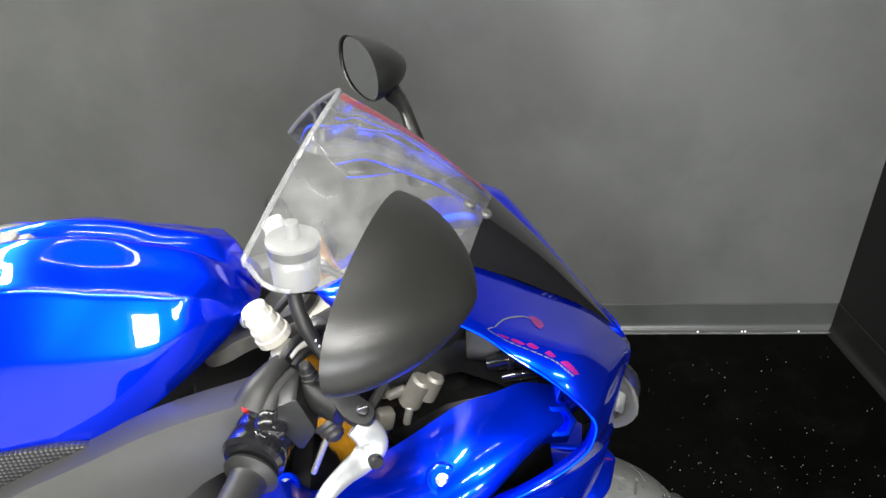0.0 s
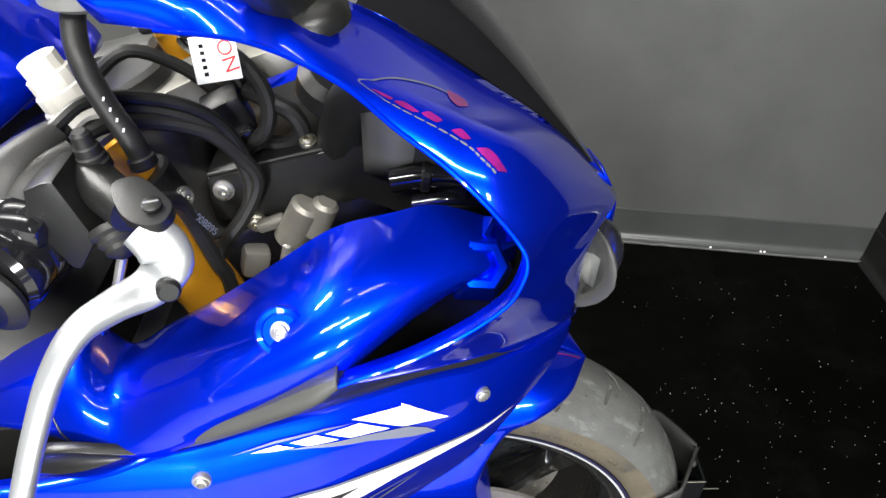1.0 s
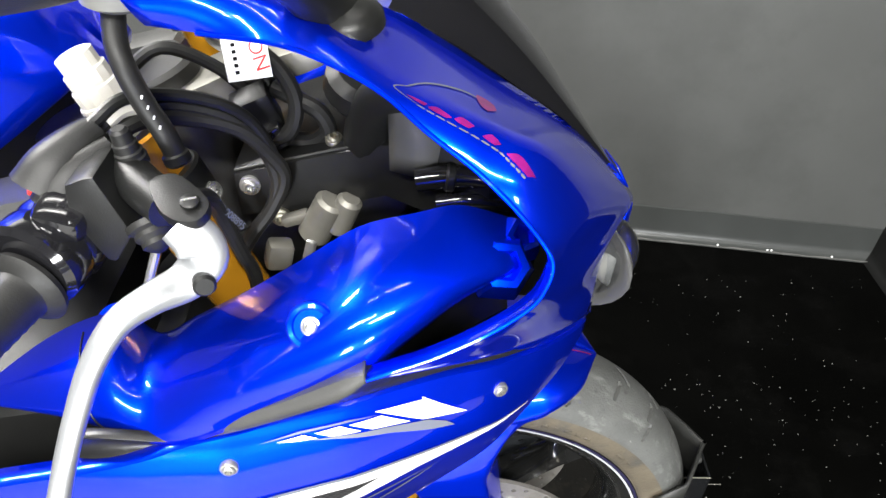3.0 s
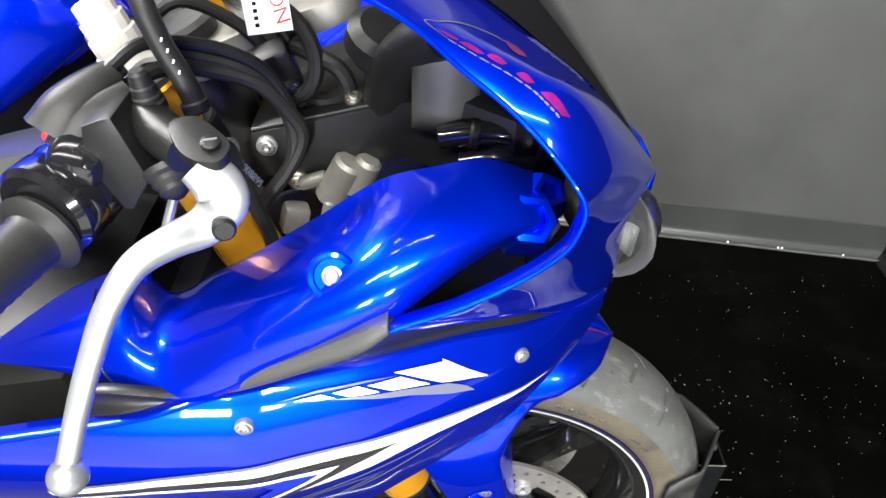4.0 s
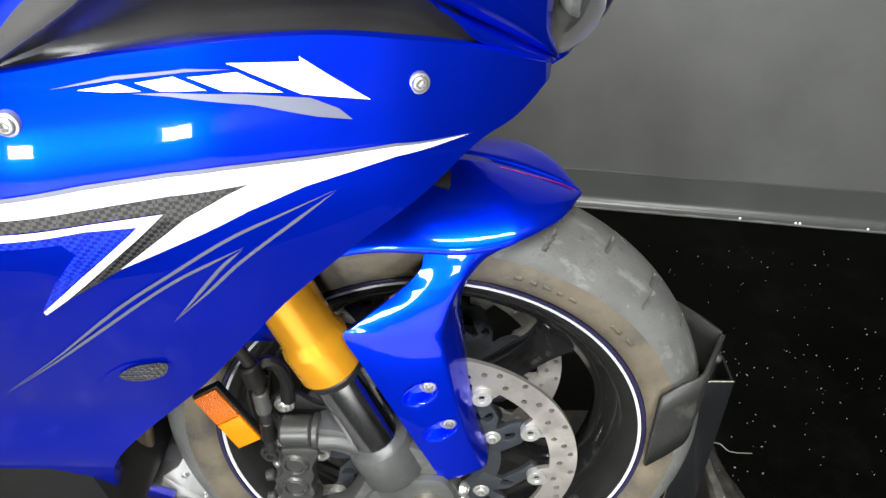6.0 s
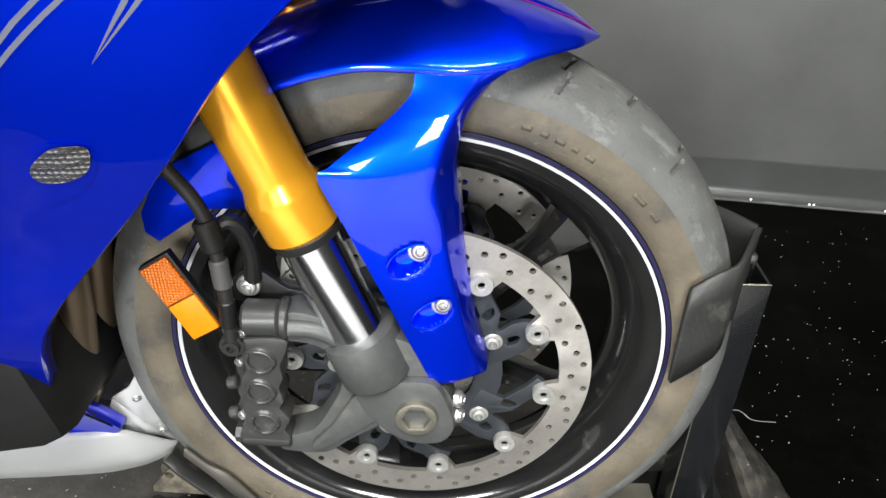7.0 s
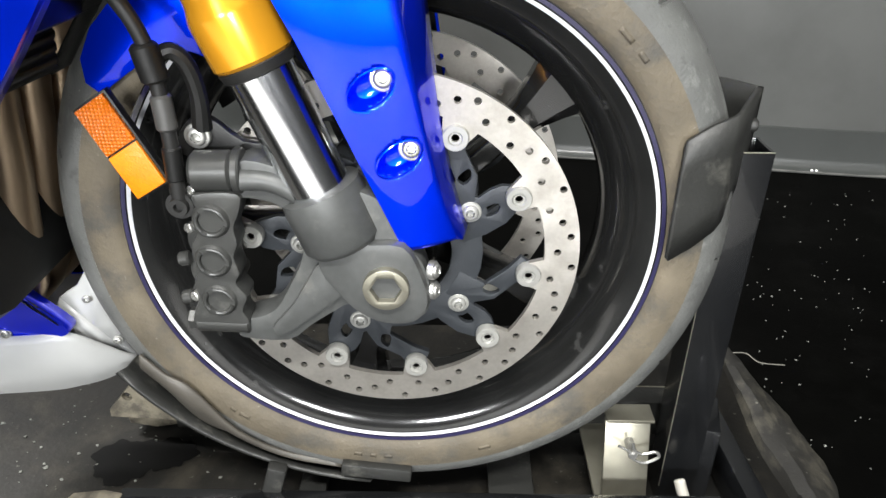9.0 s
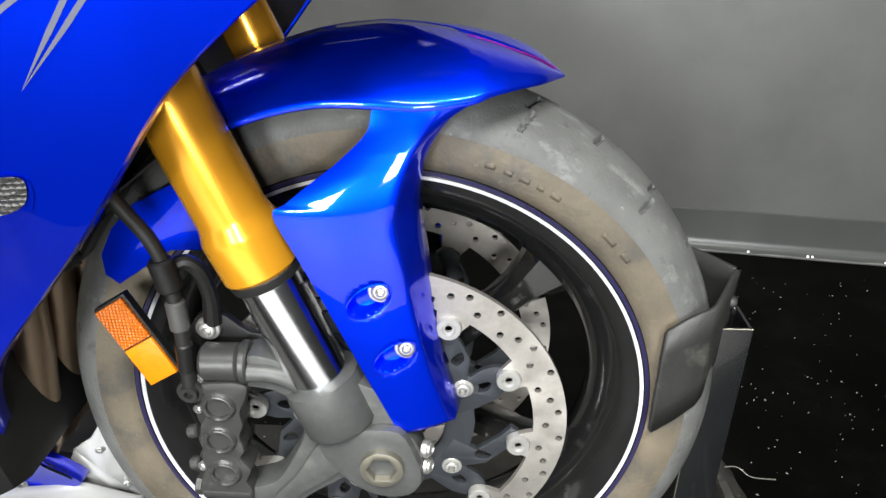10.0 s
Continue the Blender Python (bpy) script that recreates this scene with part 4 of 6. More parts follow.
film("carbon_band", CARBON, [(-0.32, 0.7615), (-0.246, 0.7835), (-0.1947, 0.7914), (-0.1562, 0.7938), (-0.1181, 0.7959), (-0.0816, 0.7952), (-0.1139, 0.7804), (-0.1546, 0.7493), (-0.1874, 0.7285), (-0.2059, 0.7132), (-0.1958, 0.724), (-0.154, 0.762), (-0.1333, 0.777), (-0.1226, 0.7860), (-0.159, 0.7855), (-0.1984, 0.7832), (-0.249, 0.776), (-0.32, 0.754)], 0.0012)
film("white_chevron", STRIPE, [(-0.32, 0.7535), (-0.25, 0.7755), (-0.1984, 0.7828), (-0.159, 0.7851), (-0.1231, 0.7858), (-0.1354, 0.7746), (-0.1598, 0.7537), (-0.1918, 0.7257), (-0.2108, 0.71), (-0.2107, 0.7134), (-0.1771, 0.7446), (-0.1419, 0.7747), (-0.1365, 0.7797), (-0.1602, 0.7812), (-0.2007, 0.7778), (-0.252, 0.7710), (-0.32, 0.749)], 0.0018)
film("woven_field", BLUEWEAVE, [(-0.2011, 0.777), (-0.1604, 0.7805), (-0.1372, 0.779), (-0.1767, 0.7456), (-0.21, 0.7133), (-0.2143, 0.7094), (-0.1892, 0.7433), (-0.1697, 0.7656), (-0.1729, 0.774), (-0.2035, 0.7721)], 0.0012)
film("white_shape", STRIPE, [(-0.281, 0.721), (-0.252, 0.746), (-0.219, 0.751), (-0.27, 0.703), (-0.33, 0.644), (-0.36, 0.64), (-0.36, 0.69)])


def streak(pts, wide):
    """The outline of a thin line of (x, z) that runs to a point at both ends."""
    line = spline([(x, 0, z) for x, z in pts], 21)
    left, right = [], []
    for i in range(1, 20):
        d = (line[i + 1] - line[i - 1]).normalized()
        n = Vector((-d.z, 0, d.x)) * wide * 0.5 * min(1, i / 5, (20 - i) / 6)
        left.append(line[i] + n)
        right.append(line[i] - n)
    return [(p.x, p.z) for p in [line[0]] + left + [line[20]] + right[::-1]]


for pts in ([(-0.0407, 0.7801), (-0.0702, 0.7711), (-0.0998, 0.7606), (-0.1346, 0.7381), (-0.1749, 0.7085), (-0.2364, 0.6504), (-0.3072, 0.5871)], [(-0.0416, 0.7792), (-0.0626, 0.7654), (-0.0957, 0.7417), (-0.12, 0.7174), (-0.1484, 0.6889)],
            [(-0.0918, 0.753), (-0.1093, 0.7451), (-0.1374, 0.7295), (-0.1794, 0.6976), (-0.2397, 0.6442), (-0.3085, 0.5848)], [(-0.0936, 0.7512), (-0.1063, 0.74), (-0.1221, 0.7211), (-0.1474, 0.69)]):
    film("silver_line", SILVERF, streak(pts, 0.0023), 0.0010)
for x, z in ((-0.179, 0.838), (0.003, 0.830), (-0.354, 0.267)):
    y = side_y(x, z)
    n = Vector((0.35 if x > -0.05 else 0.08, -1, 0.05))
    bolt("fairing_bolt", (x, y - 0.001, z), n, 0.0046, side)
# flush turn signal
part("signal_recess", patch(smooth_loop([(-0.2223, 0.6128), (-0.2091, 0.6293), (-0.1883, 0.6426), (-0.1681, 0.6385), (-0.1757, 0.6167), (-0.1953, 0.6008), (-0.2185, 0.594)], 4), 0.0008, 0.006), BLUE, side, "blue turn-signal recess")
part("signal_lens", patch(smooth_loop([(-0.2060, 0.6244), (-0.1901, 0.6382), (-0.178, 0.641), (-0.1691, 0.6388), (-0.1752, 0.6234), (-0.1895, 0.6150), (-0.205, 0.6144)], 4), 0.0024, 0.004), SPARKLE, side, "smoked turn-signal lens")

# grey vent panel between side fairing and cowl
v_up = [(-0.288, -0.258, 0.848), (-0.262, -0.262, 0.857), (-0.206, -0.262, 0.8535), (-0.166, -0.263, 0.8714), (-0.1331, -0.265, 0.8912), (-0.1018, -0.268, 0.9135), (-0.088, -0.268, 0.927), (-0.0557, -0.2465, 0.9145), (-0.0313, -0.2285, 0.9020), (-0.0031, -0.2025, 0.8830), (0.0199, -0.184, 0.8640), (0.0355, -0.163, 0.8420)]
v_lo = [(-0.300, 0.824), (-0.262, 0.836), (-0.228, 0.844), (-0.198, 0.853), (-0.165, 0.8575), (-0.133, 0.860), (-0.108, 0.861), (-0.085, 0.861), (-0.050, 0.858), (-0.012, 0.852), (0.010, 0.846), (0.034, 0.837)]
rows = []
for a, b in zip(spline(v_up, 41), spline([(x, side_y(x, z) + 0.004, z) for x, z in v_lo], 41)):
    mid = (a + b) / 2 + Vector((0, 0.022, -0.004)) * min(1, (a - b).length / 0.04)
    rows.append([a + Vector((0, 0.006, 0.003)), a] + [a * (1 - t) ** 2 + mid * 2 * t * (1 - t) + b * t * t for t in (0.12, 0.3, 0.5, 0.7, 0.85, 1)])
vent = part("vent_panel", grid(rows), VENT_SHADED, bike, "grey grained vent panel, its hollow's shade in the colour", 0.002)

blade_up = [(-0.2040, -0.258, 0.8550), (-0.1680, -0.264, 0.8830), (-0.1330, -0.268, 0.9060), (-0.1020, -0.271, 0.9270), (-0.0870, -0.272, 0.9345)]
blade_lo = [(-0.2010, -0.259, 0.8515), (-0.1661, -0.265, 0.8714), (-0.1331, -0.269, 0.8912), (-0.1018, -0.274, 0.9135), (-0.0856, -0.273, 0.9283)]
rows = []
for p, q in zip(spline(blade_up, 41), spline(blade_lo, 41)):
    mid = (p + q) / 2 + Vector((0, -0.006, 0)) * min(1, (p - q).length / 0.02)
    rows.append([p + Vector((0, 0.012, 0.001))] + [p * (1 - t) ** 2 + mid * 2 * t * (1 - t) + q * t * t for t in np.linspace(0, 1, 8)] + [q + Vector((0, 0.003, -0.0012)), q + Vector((0, 0.014, 0.0))])
part("vent_blade", grid(rows), VENT, vent, "", 0.0018, 35, (0, -1, 0))

# inner blue cowl below the bars
inner = [((-0.375, -0.205, 0.822), (-0.378, -0.2, 0.826), (-0.3769, -0.1984, 0.8279)),
         ((-0.282, -0.24, 0.842), (-0.308, -0.218, 0.864), (-0.3234, -0.1744, 0.8591)),
         ((-0.248, -0.254, 0.844), (-0.266, -0.222, 0.88), (-0.2754, -0.1685, 0.8763)),
         ((-0.222, -0.262, 0.851), (-0.24, -0.220, 0.873), (-0.2493, -0.1685, 0.855)),
         ((-0.197, -0.264, 0.858), (-0.208, -0.232, 0.892), (-0.2176, -0.1705, 0.8761)),
         ((-0.164, -0.264, 0.877), (-0.165, -0.244, 0.922), (-0.1795, -0.1723, 0.9017)),
         ((-0.129, -0.264, 0.899), (-0.125, -0.246, 0.944), (-0.1381, -0.1743, 0.9328)),
         ((-0.091, -0.262, 0.92), (-0.087, -0.24, 0.966), (-0.0963, -0.1743, 0.9632)),
         ((-0.06, -0.245, 0.936), (-0.055, -0.225, 0.972), (-0.0602, -0.1723, 0.9734)),
         ((-0.03, -0.22, 0.944), (-0.025, -0.205, 0.969), (-0.0312, -0.1637, 0.9738)),
         ((0.004, -0.195, 0.944), (0.007, -0.185, 0.96), (0.0023, -0.1598, 0.9615))]
lo, sh, up = (spline([s[i] for s in inner], 61) for i in range(3))
rows = []
for a, b, c in zip(lo, sh, up):
    edge_pt = a.lerp(b, 0.34) + Vector((0, -0.0085, 0.001))
    crown_pt = b + (b - (edge_pt + c) / 2) * 0.55
    near, far = edge_pt.lerp(a, 0.35), edge_pt.lerp(crown_pt, 0.16)
    sec = [a, a.lerp(near, 0.5), near] + [near * (1 - t) ** 2 + edge_pt * 2 * t * (1 - t) + far * t * t for t in (0.2, 0.4, 0.6, 0.8)]
    sec += [far * (1 - t) ** 2 + crown_pt * 2 * t * (1 - t) + c * t * t for t in np.linspace(0, 1, 22)] + [c + Vector((0, 0.004, -0.005)), c + Vector((0, 0.012, -0.018))]
    rows.append(sec)
inner_cowl = part("inner_cowl", grid(rows), BLUE, bike, "glossy blue inner fairing panel", 0.0025)
part("panel_joint", tube([q + Vector((0, -0.0004, 0.0004)) for q in rows[9][1:26]], 0.0007, 6, 1), MATTE, inner_cowl)
part("far_inner_cowl", flip(grid(rows)), BLUE, bike, "", 0.0025)
for place, axis, r in (((-0.1195, -0.2455, 0.9455), (0, -0.75, 0.65), 0.0044), ((-0.277, -0.173, 0.8715), (-0.1, -0.5, 1), 0.006)):
    part("bolt_collar", revolve(place, axis, [(-0.006, 0.0150), (0.0002, 0.0145), (0.0010, 0.0132), (0.0002, 0.0108), (-0.001, 0.0100), (-0.001, 0.0)], 28), BLUE, inner_cowl)
    bolt("cowl_bolt", place, axis, r, inner_cowl)
for k, (place, axis, r, deep, n) in enumerate((((-0.004, -0.196, 0.9505), (0.15, -0.72, 0.68), 0.0195, 0.012, 6), ((0.008, -0.176, 0.957), (0.3, -0.5, 0.8), 0.015, 0.010, 5))):
    part("mount_boss", revolve(place, axis, [(-0.012, r * 1.25), (0.0, r), (deep * 0.6, r * 0.80), (deep * 0.62, r * 0.55), (deep * 0.15, r * 0.42), (deep * 0.15, 0.0005)], n), BLUE, inner_cowl, "", 0, 25)


# black sheet added behind the slot to give its dark shade
part("gap_shade_sheet", grid([[a + Vector((0, 0.012, 0.002)), a + Vector((0, 0.055, -0.02)), a + Vector((0.004, 0.085, -0.06)), a + Vector((0.01, 0.09, -0.12))] for a in lo[24:]]), BLACK, inner_cowl, "", 0.002)

# upper cowl: from the screen's foot to the opening round the bars and down to the headlamp
c_in = [(-0.2, -0.175, 1.095), (-0.166, -0.18, 1.093), (-0.129, -0.19, 1.093), (-0.1, -0.2, 1.087), (-0.075, -0.21, 1.077), (-0.052, -0.222, 1.062), (-0.028, -0.232, 1.047), (-0.008, -0.24, 1.030), (0.009, -0.245, 1.010), (0.0145, -0.25, 1.0), (0.012, -0.255, 0.989), (0.004, -0.26, 0.978), (-0.017, -0.265, 0.963), (-0.046, -0.268, 0.946), (-0.07, -0.27, 0.936), (-0.088, -0.271, 0.928)]
c_mid = [(-0.206, -0.178, 1.106), (-0.170, -0.176, 1.110), (-0.130, -0.170, 1.104), (-0.0877, -0.192, 1.0864), (-0.0637, -0.198, 1.0747), (-0.0409, -0.206, 1.0666), (-0.0177, -0.21, 1.0572), (0.0144, -0.205, 1.0389), (0.0564, -0.165, 0.9759), (0.071, -0.140, 0.932), (0.063, -0.163, 0.925), (0.053, -0.178, 0.915), (0.041, -0.190, 0.905), (0.028, -0.197, 0.891), (0.014, -0.201, 0.880), (-0.002, -0.204, 0.880)]
c_out = [(-0.213, -0.173, 1.114), (-0.173, -0.160, 1.120), (-0.13, -0.136, 1.104), (-0.081, -0.110, 1.082), (-0.041, -0.089, 1.051), (0.005, -0.067, 1.011), (0.047, -0.042, 0.972), (0.085, -0.016, 0.930), (0.131, -0.003, 0.875), (0.123, -0.040, 0.883), (0.100, -0.085, 0.895), (0.085, -0.112, 0.880), (0.081, -0.124, 0.855), (0.083, -0.115, 0.830), (0.090, -0.098, 0.812), (0.094, -0.082, 0.801)]


def cowl_at(p, q, r, w, u):
    """A point across the cowl between its three lines; a soft crease follows the middle one."""
    smooth = p * (2 * (w - 0.5) * (w - 1)) + q * (-4 * w * (w - 1)) + r * (2 * w * (w - 0.5))
    bent = p.lerp(q, w * 2) if w < 0.5 else q.lerp(r, w * 2 - 1)
    return smooth.lerp(bent, 0.85 * float(np.interp(u, (0.06, 0.2, 0.42, 0.55), (0, 1, 1, 0))))


a, b, c = spline(c_in, 76), spline(c_mid, 76), spline(c_out, 76)
rows = []
for p, q, r in zip(a, b, c):
    sec = []
    for t in np.linspace(0, 1, 15):
        sec.append(cowl_at(p, q, r, float(t), len(rows) / 75))
    rows.append([p + Vector((-0.0015, 0.011, -0.002)), p + Vector((-0.0018, 0.0035, -0.0015))] + sec)
c_in_v, c_mid_v, c_out_v = Vector(c_in[15]), Vector(c_mid[15]), Vector(c_out[15])
cowl = part("upper_cowl", grid(rows), BLUE, bike, "glossy blue upper cowl with faded magenta graphics", 0.0028, 40)
part("far_upper_cowl", ([(x, y, z - 0.30 * max(0, y)) for x, y, z in flip(grid(rows))[0]], flip(grid(rows))[1]), BLUE, bike, "", 0.0028, 40)
for cv in (spline(c_in, 76),):
    part("opening_rim", tube([p + Vector((0, -0.0006, 0)) for p in cv[4:]], 0.0014, 8, 1), BLUE, cowl)
lip_lo = [(-0.002, -0.203, 0.8795), (0.0199, -0.187, 0.8635), (0.0345, -0.166, 0.8420)]
for x in (0.050, 0.068, 0.086):
    z = float(np.interp(x, [q[0] for q in top_c], [q[1] for q in top_c]))
    lip_lo.append((x, side_y(x, z) + 0.004, z + 0.001))
lip = []
for k, q in enumerate(spline(lip_lo, 21)):
    p = cowl_at(c_in_v, c_mid_v, c_out_v, 0.5 + 0.5 * k / 20, 1.0)
    lip.append([p + Vector((-0.001, 0.001, 0.002)), p.lerp(q, 0.5) + Vector((0, -0.002, 0)), q])
part("cowl_lip", grid(lip), BLUE, cowl, "", 0.002, 35, (0, -1, 0))
# nose between the headlamps
nose_rows = [[(0.131, 0, 0.875), (0.128, -0.03, 0.878), (0.118, -0.05, 0.884)], [(0.134, 0, 0.850), (0.130, -0.025, 0.850), (0.118, -0.04, 0.850)], [(0.128, 0, 0.82), (0.124, -0.03, 0.82), (0.108, -0.055, 0.82)], [(0.112, 0, 0.79), (0.108, -0.04, 0.79), (0.094, -0.082, 0.8)], [(0.08, 0, 0.775), (0.07, -0.05, 0.775), (0.05, -0.12, 0.79)]]
part("nose", join(grid(nose_rows), flip(grid(nose_rows))), BLUE, cowl, "", 0.0025)
for s in (-1, 1):
    lamp_body = []
    for a in np.linspace(0, math.pi, 13):
        lamp_body.append([(0.082 + 0.036 * math.sin(a) * math.cos(b) ** 0.8, s * (0.078 + 0.044 * math.cos(b * 1.0) * math.sin(a) * 0.9 - 0.02 * math.sin(a)), 0.852 + 0.046 * math.cos(a) + 0.004 * math.sin(b)) for b in np.linspace(-math.pi / 2, math.pi / 2, 11)])
    lamp = part("headlamp", grid(lamp_body), VENT, cowl, "headlamp with grey bezel and clear lens", 0.002)
    cup = []
    for a in np.linspace(0.1, math.pi - 0.1, 13):
        cup.append([(0.090 + 0.042 * math.sin(a) * math.cos(b), s * (0.060 + 0.034 * math.sin(b) * math.sin(a)), 0.848 + 0.040 * math.cos(a)) for b in np.linspace(-1.4, 1.4, 11)])
    bowl = [(0.0, 0.004), (0.004, 0.013), (0.012, 0.019), (0.018, 0.021), (0.019, 0.0195), (0.012, 0.012), (0.008, 0.004)]
    part("reflector_bowl", revolve((0.092, s * 0.066, 0.846), (1, s * 0.35, -0.05), bowl, 24), WASHER, lamp, "grey inner reflector")
    part("headlamp_lens", grid(cup), LENS, lamp, "clear headlamp lens")

# faded magenta graphic with a worn silver outline on the cowl
def on_cowl(u, w):
    """A point on the cowl: u along it, w from the opening to the screen; and the way out of it."""
    def at(u, w):
        i = min(max(u, 0), 0.9999) * 75
        j = int(i)
        k = i - j
        p, q, r = (cv[j].lerp(cv[j + 1], k) for cv in (a_c, b_c, c_c))
        return cowl_at(p, q, r, w, u)
    p = at(u, w)
    n = (at(u + 0.01, w) - p).cross(at(u, w + 0.02) - p).normalized()
    if n.dot(Vector((-0.3, -1, 0.6))) < 0:
        n = -n
    return p + n * 0.0005


a_c, b_c, c_c = spline(c_in, 76), spline(c_mid, 76), spline(c_out, 76)


def cowl_ribbon(line, wide):
    """A thin film that follows a line of (u, w) on the cowl."""
    pts = spline([(u, w, 0) for u, w in line], 33)
    rows = []
    for i, p in enumerate(pts):
        d = pts[min(i + 1, 32)] - pts[max(i - 1, 0)]
        n = Vector((-d.y * 0.22, d.x * 4.5, 0)).normalized()
        n = Vector((n.x * 0.22, n.y, 0)) * wide * (0.45 + 0.55 * min(1, i / 6, (32 - i) / 6))
        rows.append([on_cowl(p.x - n.x, p.y - n.y), on_cowl(p.x + n.x, p.y + n.y)])
    return grid(rows)


def cowl_patch(top, low):
    """A film on the cowl between two lines of (u, w)."""
    rows = []
    for p, q in zip(spline([(u, w, 0) for u, w in top], 17), spline([(u, w, 0) for u, w in low], 17)):
        rows.append([on_cowl(p.x + (q.x - p.x) * k / 5, p.y + (q.y - p.y) * k / 5) for k in range(6)])
    return grid(rows)


part("silver_outline", cowl_ribbon([(0.298, 0.275), (0.274, 0.285), (0.258, 0.340), (0.262, 0.460), (0.276, 0.560), (0.292, 0.620), (0.318, 0.675), (0.340, 0.680)], 0.0075), SILVERF, cowl, "worn silver outline")
dash_line = spline([(0.298, 0.265, 0), (0.334, 0.300, 0), (0.378, 0.318, 0), (0.414, 0.305, 0), (0.438, 0.260, 0), (0.460, 0.225, 0)], 78)
for k in range(13):
    part("silver_dash", cowl_ribbon([(p.x, p.y) for p in dash_line[k * 6:k * 6 + 6]], 0.010), SILVERF, cowl)
for top, low in (([(0.278, 0.330), (0.290, 0.365), (0.306, 0.385)], [(0.280, 0.315), (0.294, 0.315), (0.305, 0.330)]),
                 ([(0.309, 0.345), (0.317, 0.415), (0.330, 0.412), (0.343, 0.390)], [(0.311, 0.335), (0.318, 0.332), (0.327, 0.338), (0.337, 0.345)]),
                 ([(0.346, 0.395), (0.352, 0.455), (0.364, 0.450), (0.375, 0.428)], [(0.347, 0.385), (0.354, 0.372), (0.362, 0.370), (0.370, 0.372)]),
                 ([(0.390, 0.372), (0.398, 0.428), (0.406, 0.415), (0.415, 0.378)], [(0.391, 0.365), (0.396, 0.355), (0.402, 0.347), (0.409, 0.343)]),
                 ([(0.426, 0.322), (0.437, 0.362), (0.448, 0.345), (0.459, 0.312), (0.469, 0.282)], [(0.427, 0.315), (0.434, 0.295), (0.443, 0.278), (0.452, 0.262), (0.461, 0.248)]),
                 ([(0.330, 0.705), (0.344, 0.705), (0.356, 0.690), (0.367, 0.655)], [(0.331, 0.690), (0.340, 0.655), (0.350, 0.630), (0.362, 0.615)])):
    part("faded_marking", cowl_patch(top, low), PINK, cowl, "faded magenta marking")

# wind screen: clear above, black foot
r_c = [(-0.183, 0, 1.222), (-0.165, 0, 1.209), (-0.140, 0, 1.191), (-0.110, 0, 1.167), (-0.076, 0, 1.134), (-0.036, 0, 1.092), (0.0, 0, 1.051), (0.032, 0, 1.012), (0.065, 0, 0.966), (0.112, 0, 0.898)]
s_c = [(-0.264, -0.175, 1.151), (-0.247, -0.177, 1.123), (-0.205, -0.174, 1.113), (-0.165, -0.159, 1.118), (-0.120, -0.132, 1.101), (-0.078, -0.110, 1.081), (-0.030, -0.085, 1.044), (0.012, -0.064, 1.006), (0.052, -0.040, 0.968), (0.105, -0.006, 0.905)]
ra, sa = spline(r_c, 46), spline(s_c, 46)
rows = []
for p, q in zip(ra, sa):
    wide = (p - q).length
    k = len(rows) / 45
    k = min(1, k * 5)
    mid = (p + q) / 2 + Vector((0.0, -0.006 - 0.03 * k, 0.012 + 0.03 * k)) * (wide / 0.2)
    rows.append([p * (1 - t) ** 2 + mid * 2 * t * (1 - t) + q * t * t for t in np.linspace(0, 1, 15)])
CUT = 25
clear_rows, foot_rows = rows[: CUT + 1], rows[CUT:]


def leant(geo):
    """The far half, a little lower: the machine leans slightly away."""
    v, f = flip(geo)
    return [(x, y, z - 0.24 * y) for x, y, z in v], f


screen = part("wind_screen", join(grid(clear_rows), leant(grid(clear_rows))), GLASS, bike, "clear double-bubble wind screen with scuffed edge")
part("screen_foot", join(grid(foot_rows), leant(grid(foot_rows))), GLOSS, screen, "gloss black screen foot")
rim_pts = [tuple(p) for p in rows[0]][::-1] + [(x, -y, z + 0.24 * y) for x, y, z in rows[0]][1:]
side_edge = [tuple(r[-1]) for r in rows[0:8]]
part("screen_edge", tube(side_edge[::-1] + rim_pts[2::2], 0.0024, 8, 2), FROST, screen)
part("red_crest_strip", grid([[r[0].lerp(r[1], t) + Vector((0.0006, 0, 0.0014)) for t in (0.2, 0.75)] for r in rows[1:25]]), TINT, screen, "thin see-through red strip along the screen's crest")
for i in range(2):
    part("screen_bolt", revolve((-0.066 + 0.016 * i, -0.052, 1.113 - 0.013 * i), (0.3, -0.3, 1), [(0, 0.006), (0.003, 0.006), (0.005, 0.004)], 12), FRAMEP, screen)


